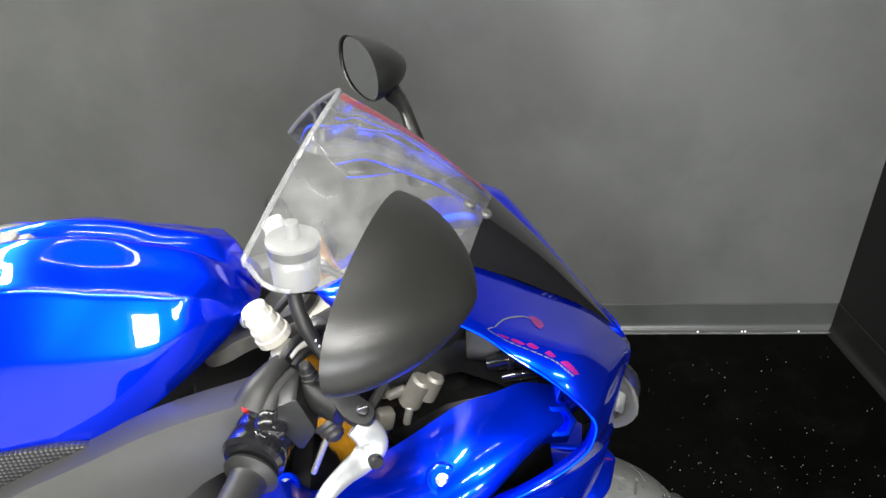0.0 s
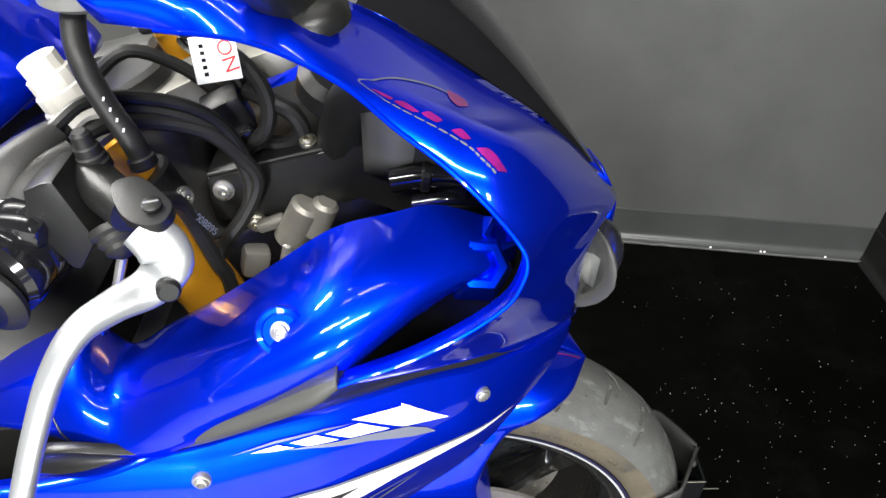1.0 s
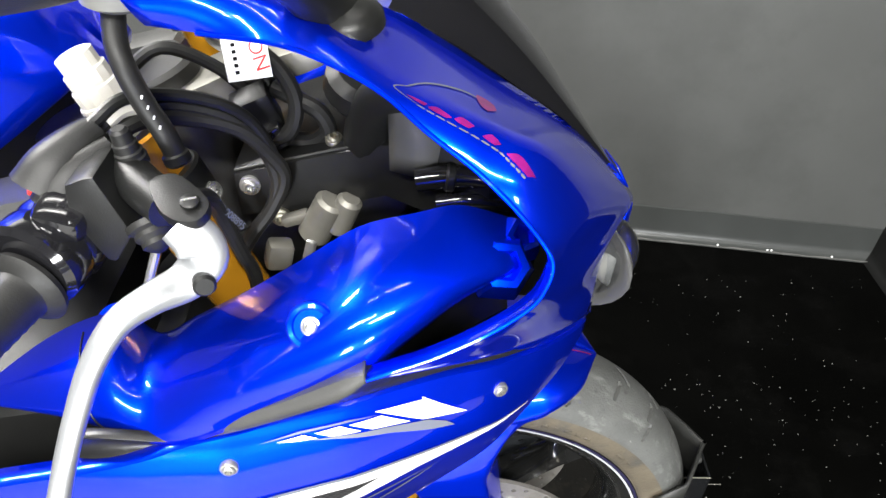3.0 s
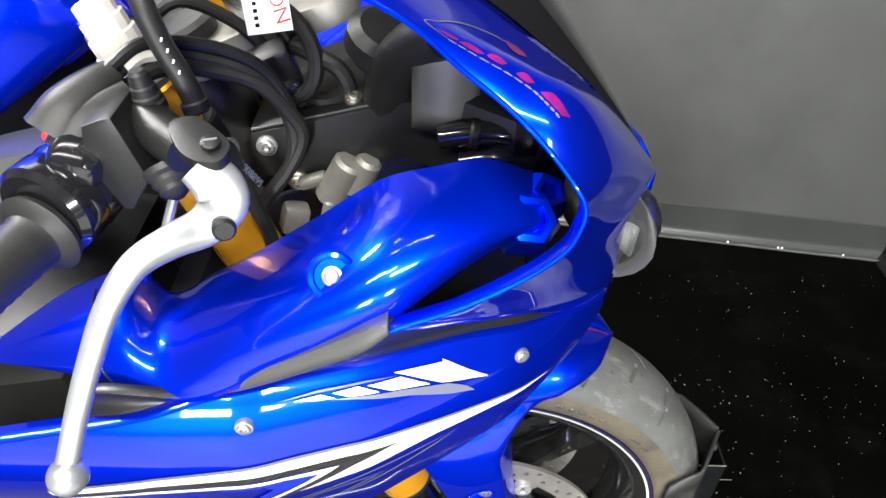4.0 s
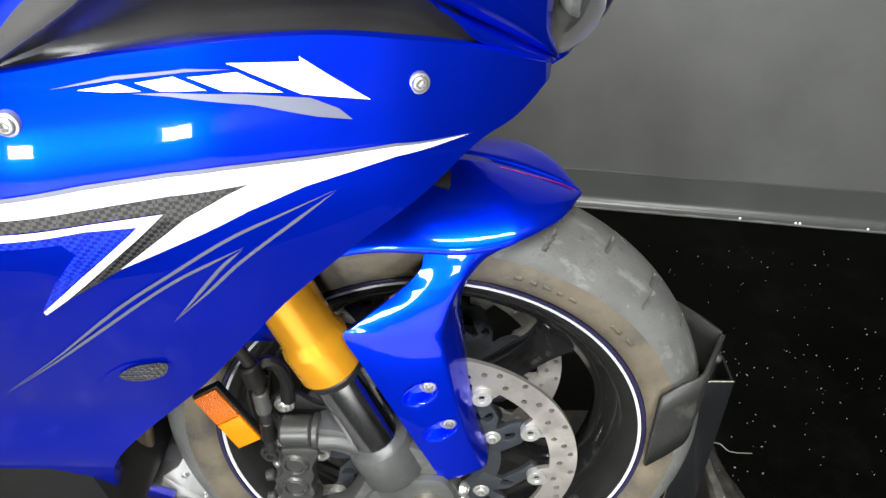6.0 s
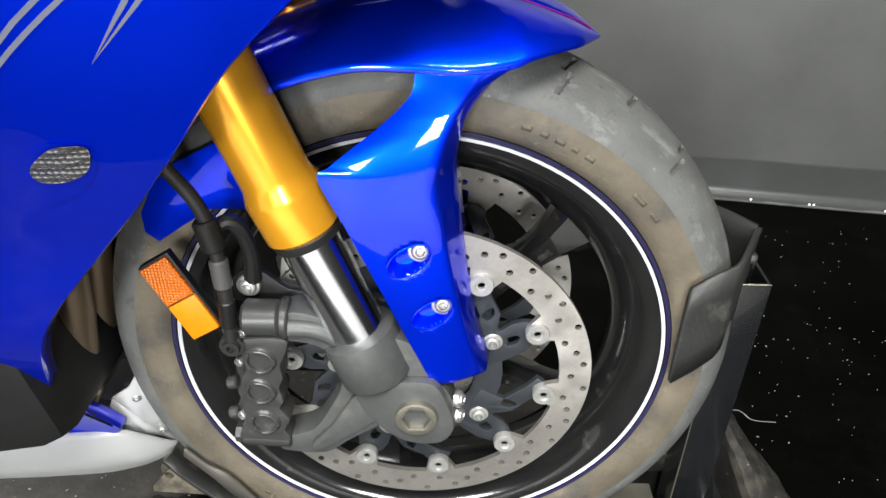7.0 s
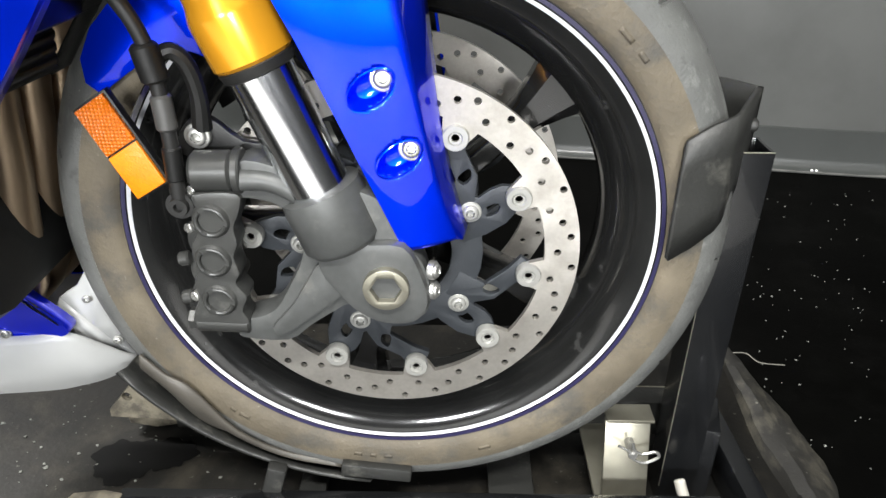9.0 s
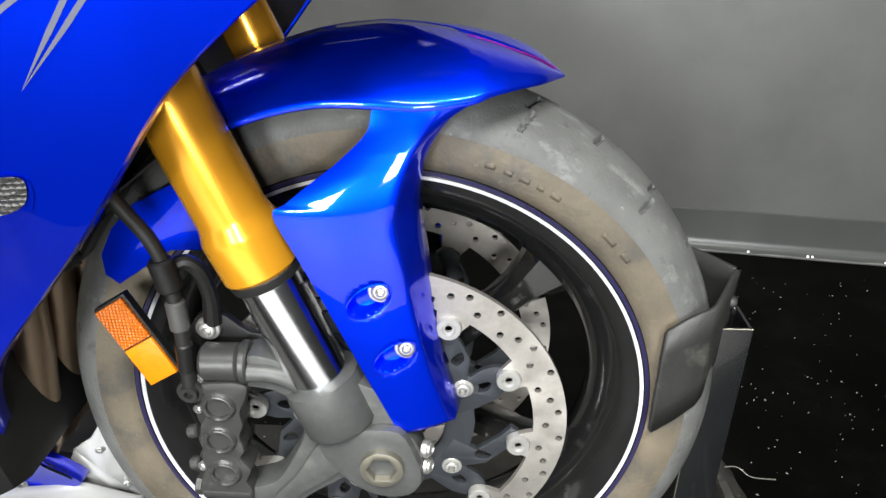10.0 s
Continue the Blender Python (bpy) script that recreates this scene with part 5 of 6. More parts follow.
# mirrors
def mirror_geo(s):
    c, size = Vector((-0.1578, -0.3023, 1.2071)), (0.0675, 0.0855, 0.0394)
    m = Matrix.Translation(c) @ Euler((0.056, 0.051, -0.322)).to_matrix().to_4x4()
    def sp(v, e):
        return math.copysign(abs(v) ** e, v)
    rows, glass = [], []
    for p in np.linspace(0, math.pi / 2 - 0.02, 12):
        rows.append([m @ Vector((size[0] * math.sin(p) ** 1.3, size[1] * math.cos(p) ** 1.25 * sp(math.cos(a), 0.9), size[2] * math.cos(p) ** 1.25 * sp(math.sin(a), 0.9))) for a in np.arange(40) * 2 * math.pi / 40])
    v, f = grid(rows, close_v=True)
    f.append(tuple(range(11 * 40, 12 * 40)))
    lip = [m @ Vector((0.002, size[1] * 0.955 * sp(math.cos(a), 0.9), size[2] * 0.94 * sp(math.sin(a), 0.9))) for a in np.arange(40) * 2 * math.pi / 40]
    k = len(v)
    v += [tuple(p) for p in lip]
    f += [(j, (j + 1) % 40, k + (j + 1) % 40, k + j) for j in range(40)]
    g = [tuple(m @ Vector((0.0035, size[1] * 0.955 * sp(math.cos(a), 0.9), size[2] * 0.94 * sp(math.sin(a), 0.9)))) for a in np.arange(40) * 2 * math.pi / 40]
    body, face = (v, f), (g, [tuple(range(40))])
    if s < 0:
        return body, face
    shift = lambda geo: ([(x - 0.018, y - 0.03, z - 0.055) for x, y, z in geo[0]], geo[1])
    return shift(flip(body)), shift(flip(face))


for s in (-1, 1):
    body, face = mirror_geo(s)
    mir = part("mirror", body, MATTE, bike, "matt black rear-view mirror on a short stalk", 0, 50)
    part("mirror_glass", face, MIRROR, mir)
    if s < 0:
        stalk = tube([(-0.104, -0.146, 1.090), (-0.113, -0.162, 1.106), (-0.124, -0.192, 1.132), (-0.131, -0.222, 1.156), (-0.133, -0.250, 1.180)], [0.017, 0.014, 0.012, 0.012, 0.015], 16)
    else:
        stalk = tube([(-0.105, 0.150, 1.080), (-0.1132, 0.185, 1.1068), (-0.1202, 0.215, 1.1185), (-0.1313, 0.240, 1.1254)], [0.012, 0.0085, 0.009, 0.013], 16)
    part("mirror_stalk", stalk, MATTE, mir)
    part("mirror_base", revolve((-0.100, s * 0.150, 1.086 - 0.045 * (s > 0)), (-0.12, s * 0.10, 0.95), [(0, 0.0235), (0.006, 0.0232), (0.010, 0.0205), (0.0135, 0.0150), (0.0150, 0.0)], 28), MATTE, mir)

# belly pan, exhaust headers, dark engine and radiator behind the fairing
pan_up = [(-0.50, -0.079, 0.252), (-0.42, -0.076, 0.258), (-0.3588, -0.071, 0.2625), (-0.3286, -0.069, 0.2640), (-0.3006, -0.065, 0.2647), (-0.2804, -0.050, 0.2415), (-0.2657, -0.032, 0.2157), (-0.2630, -0.018, 0.2090), (-0.2615, 0.0, 0.2070)]
pan_lo = [(-0.50, -0.066, 0.184), (-0.44, -0.062, 0.184), (-0.39, -0.058, 0.1846), (-0.3398, -0.052, 0.1849), (-0.3150, -0.048, 0.1875), (-0.2900, -0.042, 0.1920), (-0.2690, -0.028, 0.1970), (-0.2650, -0.014, 0.2010), (-0.2635, 0.0, 0.2030)]
rows = [[p.lerp(q, t) + Vector((0, -0.010 * math.sin(math.pi * t) * min(1, (p - q).length / 0.06), 0)) for t in np.linspace(0, 1, 9)] + [Vector((q.x - 0.01, q.y * 0.4, q.z - 0.006))] for p, q in zip(spline(pan_up, 31), spline(pan_lo, 31))]
pan = part("belly_pan", join(grid(rows), flip(grid(rows))), WHITE, bike, "white belly pan below the fairing", 0.0025)
fold = [(-0.3059, -0.052, 0.2941), (-0.2844, -0.046, 0.2587), (-0.2669, -0.031, 0.2142)]
wing_top = [(-0.2985, -0.0495, 0.2990), (-0.2891, -0.047, 0.3045), (-0.2810, -0.0435, 0.3170), (-0.2717, -0.040, 0.3343), (-0.2702, -0.036, 0.3003), (-0.2661, -0.031, 0.2517), (-0.2607, -0.024, 0.2117)]
wing_low = [(-0.3085, -0.054, 0.2870), (-0.3119, -0.056, 0.2819), (-0.3212, -0.060, 0.2857), (-0.3300, -0.064, 0.2945), (-0.3449, -0.060, 0.2700), (-0.3063, -0.0575, 0.2575), (-0.2832, -0.0470, 0.2371)]
upper = (fold[:1] + wing_top + fold[:0:-1], [tuple(range(10))])
lower = (wing_low + fold[::-1], [tuple(range(10))])
for s in (-1, 1):
    turn = (lambda geo: geo) if s < 0 else flip
    wing = part("pan_gusset", turn(upper), WHITE, pan, "dull white folded gusset of the belly pan", 0.002, 20, (0.3, s, 0))
    part("gusset_fold", turn(lower), WHITE, pan, "", 0.002, 20, (0.3, s, 0))
    for x, y, z in ((-0.2857, 0.0445, 0.2885), (-0.2730, 0.0355, 0.2350)):
        bolt("pan_bolt", (x, s * y, z), (0.3, s, 0), 0.0042, wing)
for i, y in enumerate((-0.075, -0.027, 0.027, 0.075)):
    part("exhaust_header", tube([(-0.32, y, 0.60), (-0.290, y, 0.53), (-0.296, y * 0.95, 0.47), (-0.310, y * 0.85, 0.39), (-0.333, y * 0.75, 0.30), (-0.42, y * 0.5, 0.245)], 0.0165, 18), HEADER, bike, "heat-tinted exhaust header pipe")
rows = []
for k in range(61):
    v = k / 60
    rib = 0.0035 * abs(math.sin(v * 9 * math.pi))
    rows.append([(-0.345 + 0.012 * v, -0.098 - rib, 0.475 + 0.095 * v), (-0.285 + 0.010 * v, -0.090 - rib, 0.490 + 0.085 * v), (-0.240 + 0.010 * v, -0.070 - rib, 0.508 + 0.080 * v)])
part("radiator_shroud", grid(rows), MATTE, bike, "ribbed black radiator shroud", 0.002)
part("engine_block", block((-0.46, 0, 0.5), (0.26, 0.30, 0.42), (0, -12, 0), 0.03), BLACK, bike, "dark engine behind the fairing")
part("radiator", block((-0.255, 0, 0.66), (0.03, 0.30, 0.24), (0, -14, 0), 0.006), BLACK, bike, "black radiator")

# tank, frame
tank_c = [[(-0.318, 0, 1.030), (-0.346, 0, 1.044), (-0.380, 0, 1.062), (-0.4186, 0, 1.072), (-0.455, 0, 1.080), (-0.545, 0, 1.082), (-0.68, 0, 1.05)],
          [(-0.327, -0.022, 1.042), (-0.342, -0.022, 1.0615), (-0.3630, -0.022, 1.0725), (-0.3995, -0.022, 1.0830), (-0.4510, -0.022, 1.0975), (-0.5310, -0.022, 1.1005), (-0.66, -0.022, 1.075)],
          [(-0.319, -0.040, 1.032), (-0.3281, -0.048, 1.0502), (-0.351, -0.052, 1.0592), (-0.3983, -0.052, 1.0715), (-0.4505, -0.052, 1.0814), (-0.5283, -0.052, 1.0915), (-0.66, -0.052, 1.07)],
          [(-0.314, -0.050, 1.018), (-0.3447, -0.080, 1.0507), (-0.3673, -0.083, 1.0564), (-0.3922, -0.085, 1.0628), (-0.4275, -0.086, 1.0691), (-0.5163, -0.088, 1.0837), (-0.66, -0.088, 1.06)],
          [(-0.311, -0.053, 1.0085), (-0.3483, -0.085, 1.0193), (-0.3752, -0.100, 1.0103), (-0.4088, -0.108, 1.0009), (-0.4823, -0.112, 1.0054), (-0.5352, -0.113, 1.0061), (-0.66, -0.113, 0.99)],
          [(-0.3122, -0.050, 0.9987), (-0.3305, -0.066, 0.9847), (-0.3682, -0.085, 0.959), (-0.4139, -0.098, 0.9289), (-0.4819, -0.106, 0.89), (-0.5934, -0.110, 0.8553), (-0.70, -0.110, 0.83)]]
cols = [spline(c, 61) for c in tank_c]
rows = []
for i in range(61):
    ctrl = [c[i] for c in cols]
    sec = [ctrl[0], ctrl[0].lerp(ctrl[1], 0.5) + Vector((0, 0, 0.003))]
    for k in range(1, 5):
        r = 0.10 if k in (1, 3) else 0.16
        a, b = ctrl[k].lerp(ctrl[k - 1], r), ctrl[k].lerp(ctrl[k + 1], r)
        sec += [a * (1 - t) ** 2 + ctrl[k] * 2 * t * (1 - t) + b * t * t for t in (0, 0.33, 0.67, 1)]
        sec += [b.lerp(ctrl[k + 1], t) for t in (0.3, 0.6)]
    sec += [ctrl[5], ctrl[5] + Vector((0, 0.02, -0.004))]
    rows.append([Vector((p.x, -p.y, p.z + 0.24 * p.y)) for p in sec[::-1]] + sec[1:])
nose_at = Vector((-0.300, 0, 0.992))
rows = [[p.lerp(nose_at, t) + Vector((0.006 * (1 - t), 0, 0)) for p in rows[0]] for t in (0.95, 0.5, 0.12)] + rows
tank = part("fuel_tank", grid(rows), BLUE, bike, "glossy blue fuel tank", 0, 60)
part("cap_collar", revolve((-0.563, 0, 1.078), (-0.12, 0, 1), [(0, 0.052), (0.004, 0.050), (0.005, 0.042), (0.0, 0.040)], 40), BLUE, tank)
part("filler_cap", revolve((-0.563, 0, 1.078), (-0.12, 0, 1), [(0, 0.047), (0.005, 0.046), (0.008, 0.041), (0.008, 0.032), (0.011, 0.03), (0.011, 0.0)], 36), STEEL, tank, "silver filler cap")
bolt("tank_bolt", (-0.305, -0.058, 1.000), (0.7, -0.6, 0.3), 0.006, tank)
HONEY = material("embossed_black_rubber", (0.020, 0.0205, 0.0205), 0.42, 0, 0, 0.1, 90)
facets(HONEY, 190, 1.0)
part("knee_pad", plate(smooth_loop([(-0.70, 0.885), (-0.5758, 0.8985), (-0.5166, 0.9024), (-0.4803, 0.8977), (-0.4929, 0.8856), (-0.5572, 0.8531), (-0.63, 0.820), (-0.72, 0.80)], 3), -0.1165, -0.108, (), 0.0015), HONEY, tank, "embossed black knee pad")
spar = smooth_loop([(-0.285, 0.960), (-0.33, 0.955), (-0.40, 0.935), (-0.47, 0.905), (-0.62, 0.83), (-0.66, 0.72), (-0.56, 0.70), (-0.45, 0.77), (-0.37, 0.85), (-0.30, 0.89)], 4)
for s in (-1, 1):
    part("frame_spar", plate(spar, *sorted((s * 0.10, s * 0.142)), (), 0.006), FRAMEP, bike, "dark silver aluminium frame spar")
part("head_stock", rod((-0.222, 0, 0.84), (-0.275, 0, 0.985), 0.034, 24, 0.004), FRAMEP, bike, "dark steering head")

# ---- cockpit ----
# top clamp, clamped round both fork legs
def clamp_plate(z, deep, mat, name, label):
    m = Matrix.Translation(fork_at(z, 0)) @ FORK_DIR.to_track_quat("Z", "Y").to_matrix().to_4x4()
    bm = bmesh.new()
    y = FORK_Y
    out = [(0.03, -y), (0.022, -y - 0.026), (-0.012, -y - 0.031), (-0.032, -y - 0.012), (-0.034, -y + 0.03), (-0.026, 0), (-0.034, y - 0.03), (-0.032, y + 0.012), (-0.012, y + 0.031), (0.022, y + 0.026), (0.03, y), (0.024, y - 0.034), (0.036, 0.02), (0.036, -0.02), (0.024, -y + 0.034)]
    loop = smooth_loop(out, 3)
    geo = plate(loop, -deep / 2, deep / 2, (), 0.003)
    turn = Matrix(((1, 0, 0, 0), (0, 0, 1, 0), (0, 1, 0, 0), (0, 0, 0, 1)))
    bm.free()
    v = [tuple(m @ (turn @ Vector(q))) for q in geo[0]]
    return part(name, (v, geo[1]), mat, bike, label)


top_clamp = clamp_plate(0.966, 0.020, BEIGE, "top_clamp", "raw cast alloy top fork clamp")
clamp_plate(0.800, 0.030, BLACK, "bottom_clamp", "black bottom fork clamp")
bolt("clamp_bolt", (-0.236, -0.060, 0.982), (0.4, -0.8, 0.5), 0.0095, top_clamp)
bolt("clamp_bolt", (-0.236, 0.060, 0.982), (0.4, 0.8, 0.5), 0.0095, top_clamp)
part("stem_nut", revolve(fork_at(0.972, 0), FORK_DIR, [(0, 0.019), (0.012, 0.019), (0.014, 0.016), (0.014, 0.0)], 6), STEEL, top_clamp)
part("ignition_lock", rod(fork_at(0.955, 0) + Vector((0.045, 0, 0)), fork_at(0.985, 0) + Vector((0.045, 0, 0)), 0.021, 24, 0.003), BLACK, top_clamp)
for s in (-1, 1):
    # stepped pale adjuster on each fork cap
    base = fork_at(0.990, s * FORK_Y) + Vector((-0.012, 0.02 * -s, 0.006))
    prof = []
    for i, r in enumerate((0.019, 0.0172, 0.0155, 0.0135)):
        prof += [(i * 0.0115, r), (i * 0.0115 + 0.008, r), (i * 0.0115 + 0.009, r - 0.002)]
    part("fork_adjuster", revolve(base, FORK_DIR, prof, 14), CREAM, bike, "stepped cream adjuster on the fork top", 0, 25)

# clip-on bars with switch gear
for s in (-1, 1):
    bar = part("handlebar", rod((-0.252, s * 0.10, 0.955), (-0.338, s * 0.375, 0.945), 0.0112, 20), BLACK, bike, "black clip-on handlebar")
    part("bar_clamp", revolve(fork_at(0.925, s * FORK_Y), FORK_DIR, [(0, 0.031), (0.002, 0.033), (0.028, 0.033), (0.030, 0.031), (0.030, 0.024)], 28), BLACK, bar, "black bar clamp stamped with a serial")
    bolt("bar_clamp_bolt", fork_at(0.935, s * FORK_Y) + Vector((0.034, s * 0.004, 0.006)), (1, s * 0.4, 0.2), 0.006, bar)
    bar.location.z = -0.05 if s > 0 else 0
    g0, g1 = Vector((-0.2895, s * 0.218, 0.951)), Vector((-0.336, s * 0.368, 0.9455))
    axis = g1 - g0
    prof = [(0, 0.0245), (0.004, 0.0262), (0.007, 0.0235), (0.010, 0.0180)]
    for i in range(20):
        prof += [(0.014 + i * 0.007, 0.0168), (0.018 + i * 0.007, 0.0174)]
    part("grip", revolve(g0, axis, prof + [(0.156, 0.0165)], 28), RUBBER, bar, "ribbed black rubber grip")
    part("bar_end", revolve(g1, axis, [(0, 0.015), (0.003, 0.0165), (0.024, 0.0155), (0.028, 0.012)], 24), BLACK, bar, "black bar end weight")
    h = part("switch_housing", revolve(Vector((-0.2775, s * 0.178, 0.962)), axis, [(0, 0.024), (0.003, 0.0285), (0.012, 0.0295), (0.017, 0.0285), (0.019, 0.0285), (0.022, 0.0300), (0.036, 0.0298), (0.040, 0.026)], 36), GLOSS, bar, "gloss black switch housing")
    part("housing_block", block((-0.270, s * 0.190, 0.982), (0.030, 0.040, 0.034), (12, 20, 0), 0.008), GLOSS, h)
    part("switch_wedge", plate([(-0.247, 1.015), (-0.241, 1.016), (-0.229, 0.975), (-0.244, 0.953), (-0.249, 0.954), (-0.263, 0.985), (-0.259, 1.010)], *sorted((s * 0.166, s * 0.200)), (), 0.002), BLACK, h, "dark switch box")
    if s < 0:
        part("kill_switch", block((-0.2935, -0.172, 0.988), (0.009, 0.010, 0.010), (0, 30, 10), 0.003), REDF, h, "red stop switch")
        part("throttle_boot", tube([(-0.284, -0.176, 0.990), (-0.277, -0.168, 1.001), (-0.266, -0.156, 1.010), (-0.257, -0.146, 1.016)], [0.022, 0.0185, 0.014, 0.0095], 12), RUBBER, h, "black throttle cable boot")
        part("throttle_boot", tube([(-0.276, -0.186, 0.984), (-0.268, -0.176, 0.997), (-0.256, -0.166, 1.005), (-0.246, -0.157, 1.010)], [0.016, 0.014, 0.0105, 0.0075], 12), RUBBER, h)

# brake master cylinder and lever
mc = part("master_cylinder", tube([(-0.255, -0.150, 1.000), (-0.236, -0.168, 0.998), (-0.218, -0.186, 0.996), (-0.203, -0.200, 0.995)], [0.012, 0.0135, 0.0135, 0.0125], 18), BLACK, bike, "black front brake master cylinder")
part("bar_mount", block((-0.246, -0.164, 0.982), (0.032, 0.026, 0.045), (0, 18, 25), 0.006), BLACK, mc)
lug = smooth_loop([(-0.210, -0.197), (-0.197, -0.191), (-0.181, -0.203), (-0.173, -0.214), (-0.177, -0.226), (-0.190, -0.226), (-0.202, -0.216)], 4)
tilt = Matrix.Translation((-0.195, -0.206, 1.008)) @ Euler((radians(-78), 0, 0)).to_matrix().to_4x4() @ Matrix.Translation((0.195, 0, 0.206))
part("lever_bracket", plate(lug, -0.004, 0.004, (), 0.0015, tilt), BLACK, mc)
part("lever_pivot", revolve((-0.183, -0.216, 1.012), (0.05, -0.2, 1), [(0, 0.0055), (0.0015, 0.0055), (0.0025, 0.004)], 20), BLACK, mc)
part("screw_slot", block((-0.183, -0.2165, 1.0147), (0.008, 0.0013, 0.0006), (10, 0, 20), 0), STEEL, mc)
part("piston_boot", revolve((-0.219, -0.197, 0.983), (0.35, -0.45, -0.5), [(0, 0.0135), (0.004, 0.0135), (0.006, 0.011), (0.009, 0.0115), (0.012, 0.009), (0.015, 0.0095), (0.018, 0.006), (0.020, 0.003)], 24), RUBBER, mc)
part("bleed_boot", revolve((-0.232, -0.166, 1.003), (-0.1, -0.05, 1), [(0, 0.0100), (0.006, 0.0098), (0.007, 0.0086), (0.010, 0.0088), (0.011, 0.0076), (0.016, 0.0074), (0.017, 0.0064), (0.024, 0.0058), (0.026, 0.004)], 18), RUBBER, mc)
part("push_rod", rod((-0.217, -0.190, 0.968), (-0.243, -0.188, 0.905), 0.0032, 10), STEEL, mc)
lev_c = [(-0.190, -0.222, 1.002), (-0.180, -0.226, 0.992), (-0.178, -0.230, 0.982), (-0.188, -0.237, 0.972), (-0.203, -0.250, 0.971), (-0.218, -0.265, 0.967), (-0.231, -0.280, 0.950), (-0.241, -0.295, 0.926), (-0.248, -0.310, 0.904), (-0.2513, -0.331, 0.884)]
path = spline(lev_c, 46)
wide = [0.0120, 0.0140, 0.0138, 0.0116, 0.0092, 0.0078, 0.0069, 0.0064, 0.0062, 0.0060]
rows = []
for i, p in enumerate(path):
    d = (path[min(i + 1, 45)] - path[max(i - 1, 0)]).normalized()
    up = Vector((0.15, -0.55, 0.8))
    n = (up - d * up.dot(d)).normalized()
    t = d.cross(n)
    w = float(np.interp(i / 45 * 9, range(10), wide))
    h = min(0.0062, w * 0.8)
    rows.append([p + t * w * math.copysign(abs(math.cos(q)) ** 0.7, math.cos(q)) + n * h * math.copysign(abs(math.sin(q)) ** 0.8, math.sin(q)) for q in np.arange(20) * 2 * math.pi / 20])
v, f = grid(rows, close_v=True)
f += [tuple(range(19, -1, -1)), tuple(range(45 * 20, 46 * 20))]
lever = part("brake_lever", (v, f), LEVER, bike, "silver alloy brake lever with a ball end", 0, 50)
part("lever_ball", revolve((-0.2515, -0.333, 0.889), (0, 0, -1), [(0.0105 - 0.0105 * math.cos(q), 0.0105 * math.sin(q) + 0.0001) for q in np.linspace(0, math.pi, 12)], 22), LEVER, lever)
part("lever_adjuster", revolve((-0.1785, -0.236, 0.973), (0.35, -0.8, 0.25), [(-0.006, 0.0058), (0.004, 0.0066), (0.009, 0.0066), (0.011, 0.005)], 16), BLACK, lever, "black span adjuster")

# brake fluid reservoir with its hose
res = part("brake_reservoir", revolve((-0.236, -0.115, 1.082), (0.06, 0, 1), [(0, 0.016), (0.004, 0.022), (0.034, 0.0235), (0.036, 0.0235)], 28), MILKY, bike, "milky brake fluid reservoir with clear upper part")
part("clear_band", revolve((-0.2338, -0.115, 1.118), (0.06, 0, 1), [(0, 0.0235), (0.012, 0.0240)], 28, False), LENS, res)
part("reservoir_lid", revolve((-0.2332, -0.115, 1.130), (0.06, 0, 1), [(-0.002, 0.0245), (0.001, 0.0245), (0.003, 0.021), (0.0035, 0.008), (0.018, 0.0065), (0.019, 0.004)], 28), MILKY, res, "milky reservoir lid with a filler stub")
part("reservoir_hose", tube([(-0.240, -0.115, 1.084), (-0.238, -0.130, 1.068), (-0.233, -0.140, 1.054), (-0.226, -0.143, 1.032), (-0.217, -0.146, 1.013), (-0.211, -0.148, 0.992)], 0.0072, 14), RUBBER, res, "black reservoir hose")
for i, t in enumerate((0.2, 0.32, 0.44, 0.56)):
    c = Vector((-0.231, -0.141, 1.048)).lerp(Vector((-0.211, -0.148, 0.995)), t)
    part("printed_dash", block(c + Vector((0.0035, -0.0068, 0.002)), (0.0011, 0.0005, 0.0024), (0, 22, 30), 0), STRIPE, res)
part("hose_clamp", rod((-0.2135, -0.147, 1.000), (-0.2115, -0.148, 0.992), 0.0088, 16), BLACK, res)

# cables arching over the clamp
for k, (dx, dz, r, mat) in enumerate(((0, 0, 0.0052, RUBBER), (0.006, -0.009, 0.0058, RUBBER), (0.003, 0.008, 0.0045, BLACK))):
    cable = part("throttle_cable", tube([(-0.262 + dx, -0.150, 1.012 + dz), (-0.247 + dx, -0.132, 1.020 + dz), (-0.225 + dx, -0.108, 1.011 + dz), (-0.194 + dx, -0.094, 0.995 + dz), (-0.176 + dx, -0.086, 0.969 + dz), (-0.168 + dx, -0.084, 0.938), (-0.174, -0.090, 0.912), (-0.190, -0.098, 0.892), (-0.215, -0.10, 0.85)], r, 10), mat, bike, "black control cable")
    if k == 0:
        part("white_sleeve", tube([(-0.2545, -0.141, 1.0175), (-0.247, -0.132, 1.0215), (-0.238, -0.122, 1.0190)], 0.0064, 10), CREAM, cable, "white printed cable sleeve")
part("brake_line", tube([(-0.208, -0.190, 0.990), (-0.196, -0.160, 0.975), (-0.199, -0.132, 0.940), (-0.192, -0.124, 0.896), (-0.186, -0.122, 0.868), (-0.190, -0.120, 0.80), (-0.205, -0.118, 0.70), (-0.207, -0.118, 0.645)], 0.0056, 10), RUBBER, bike, "black brake line")
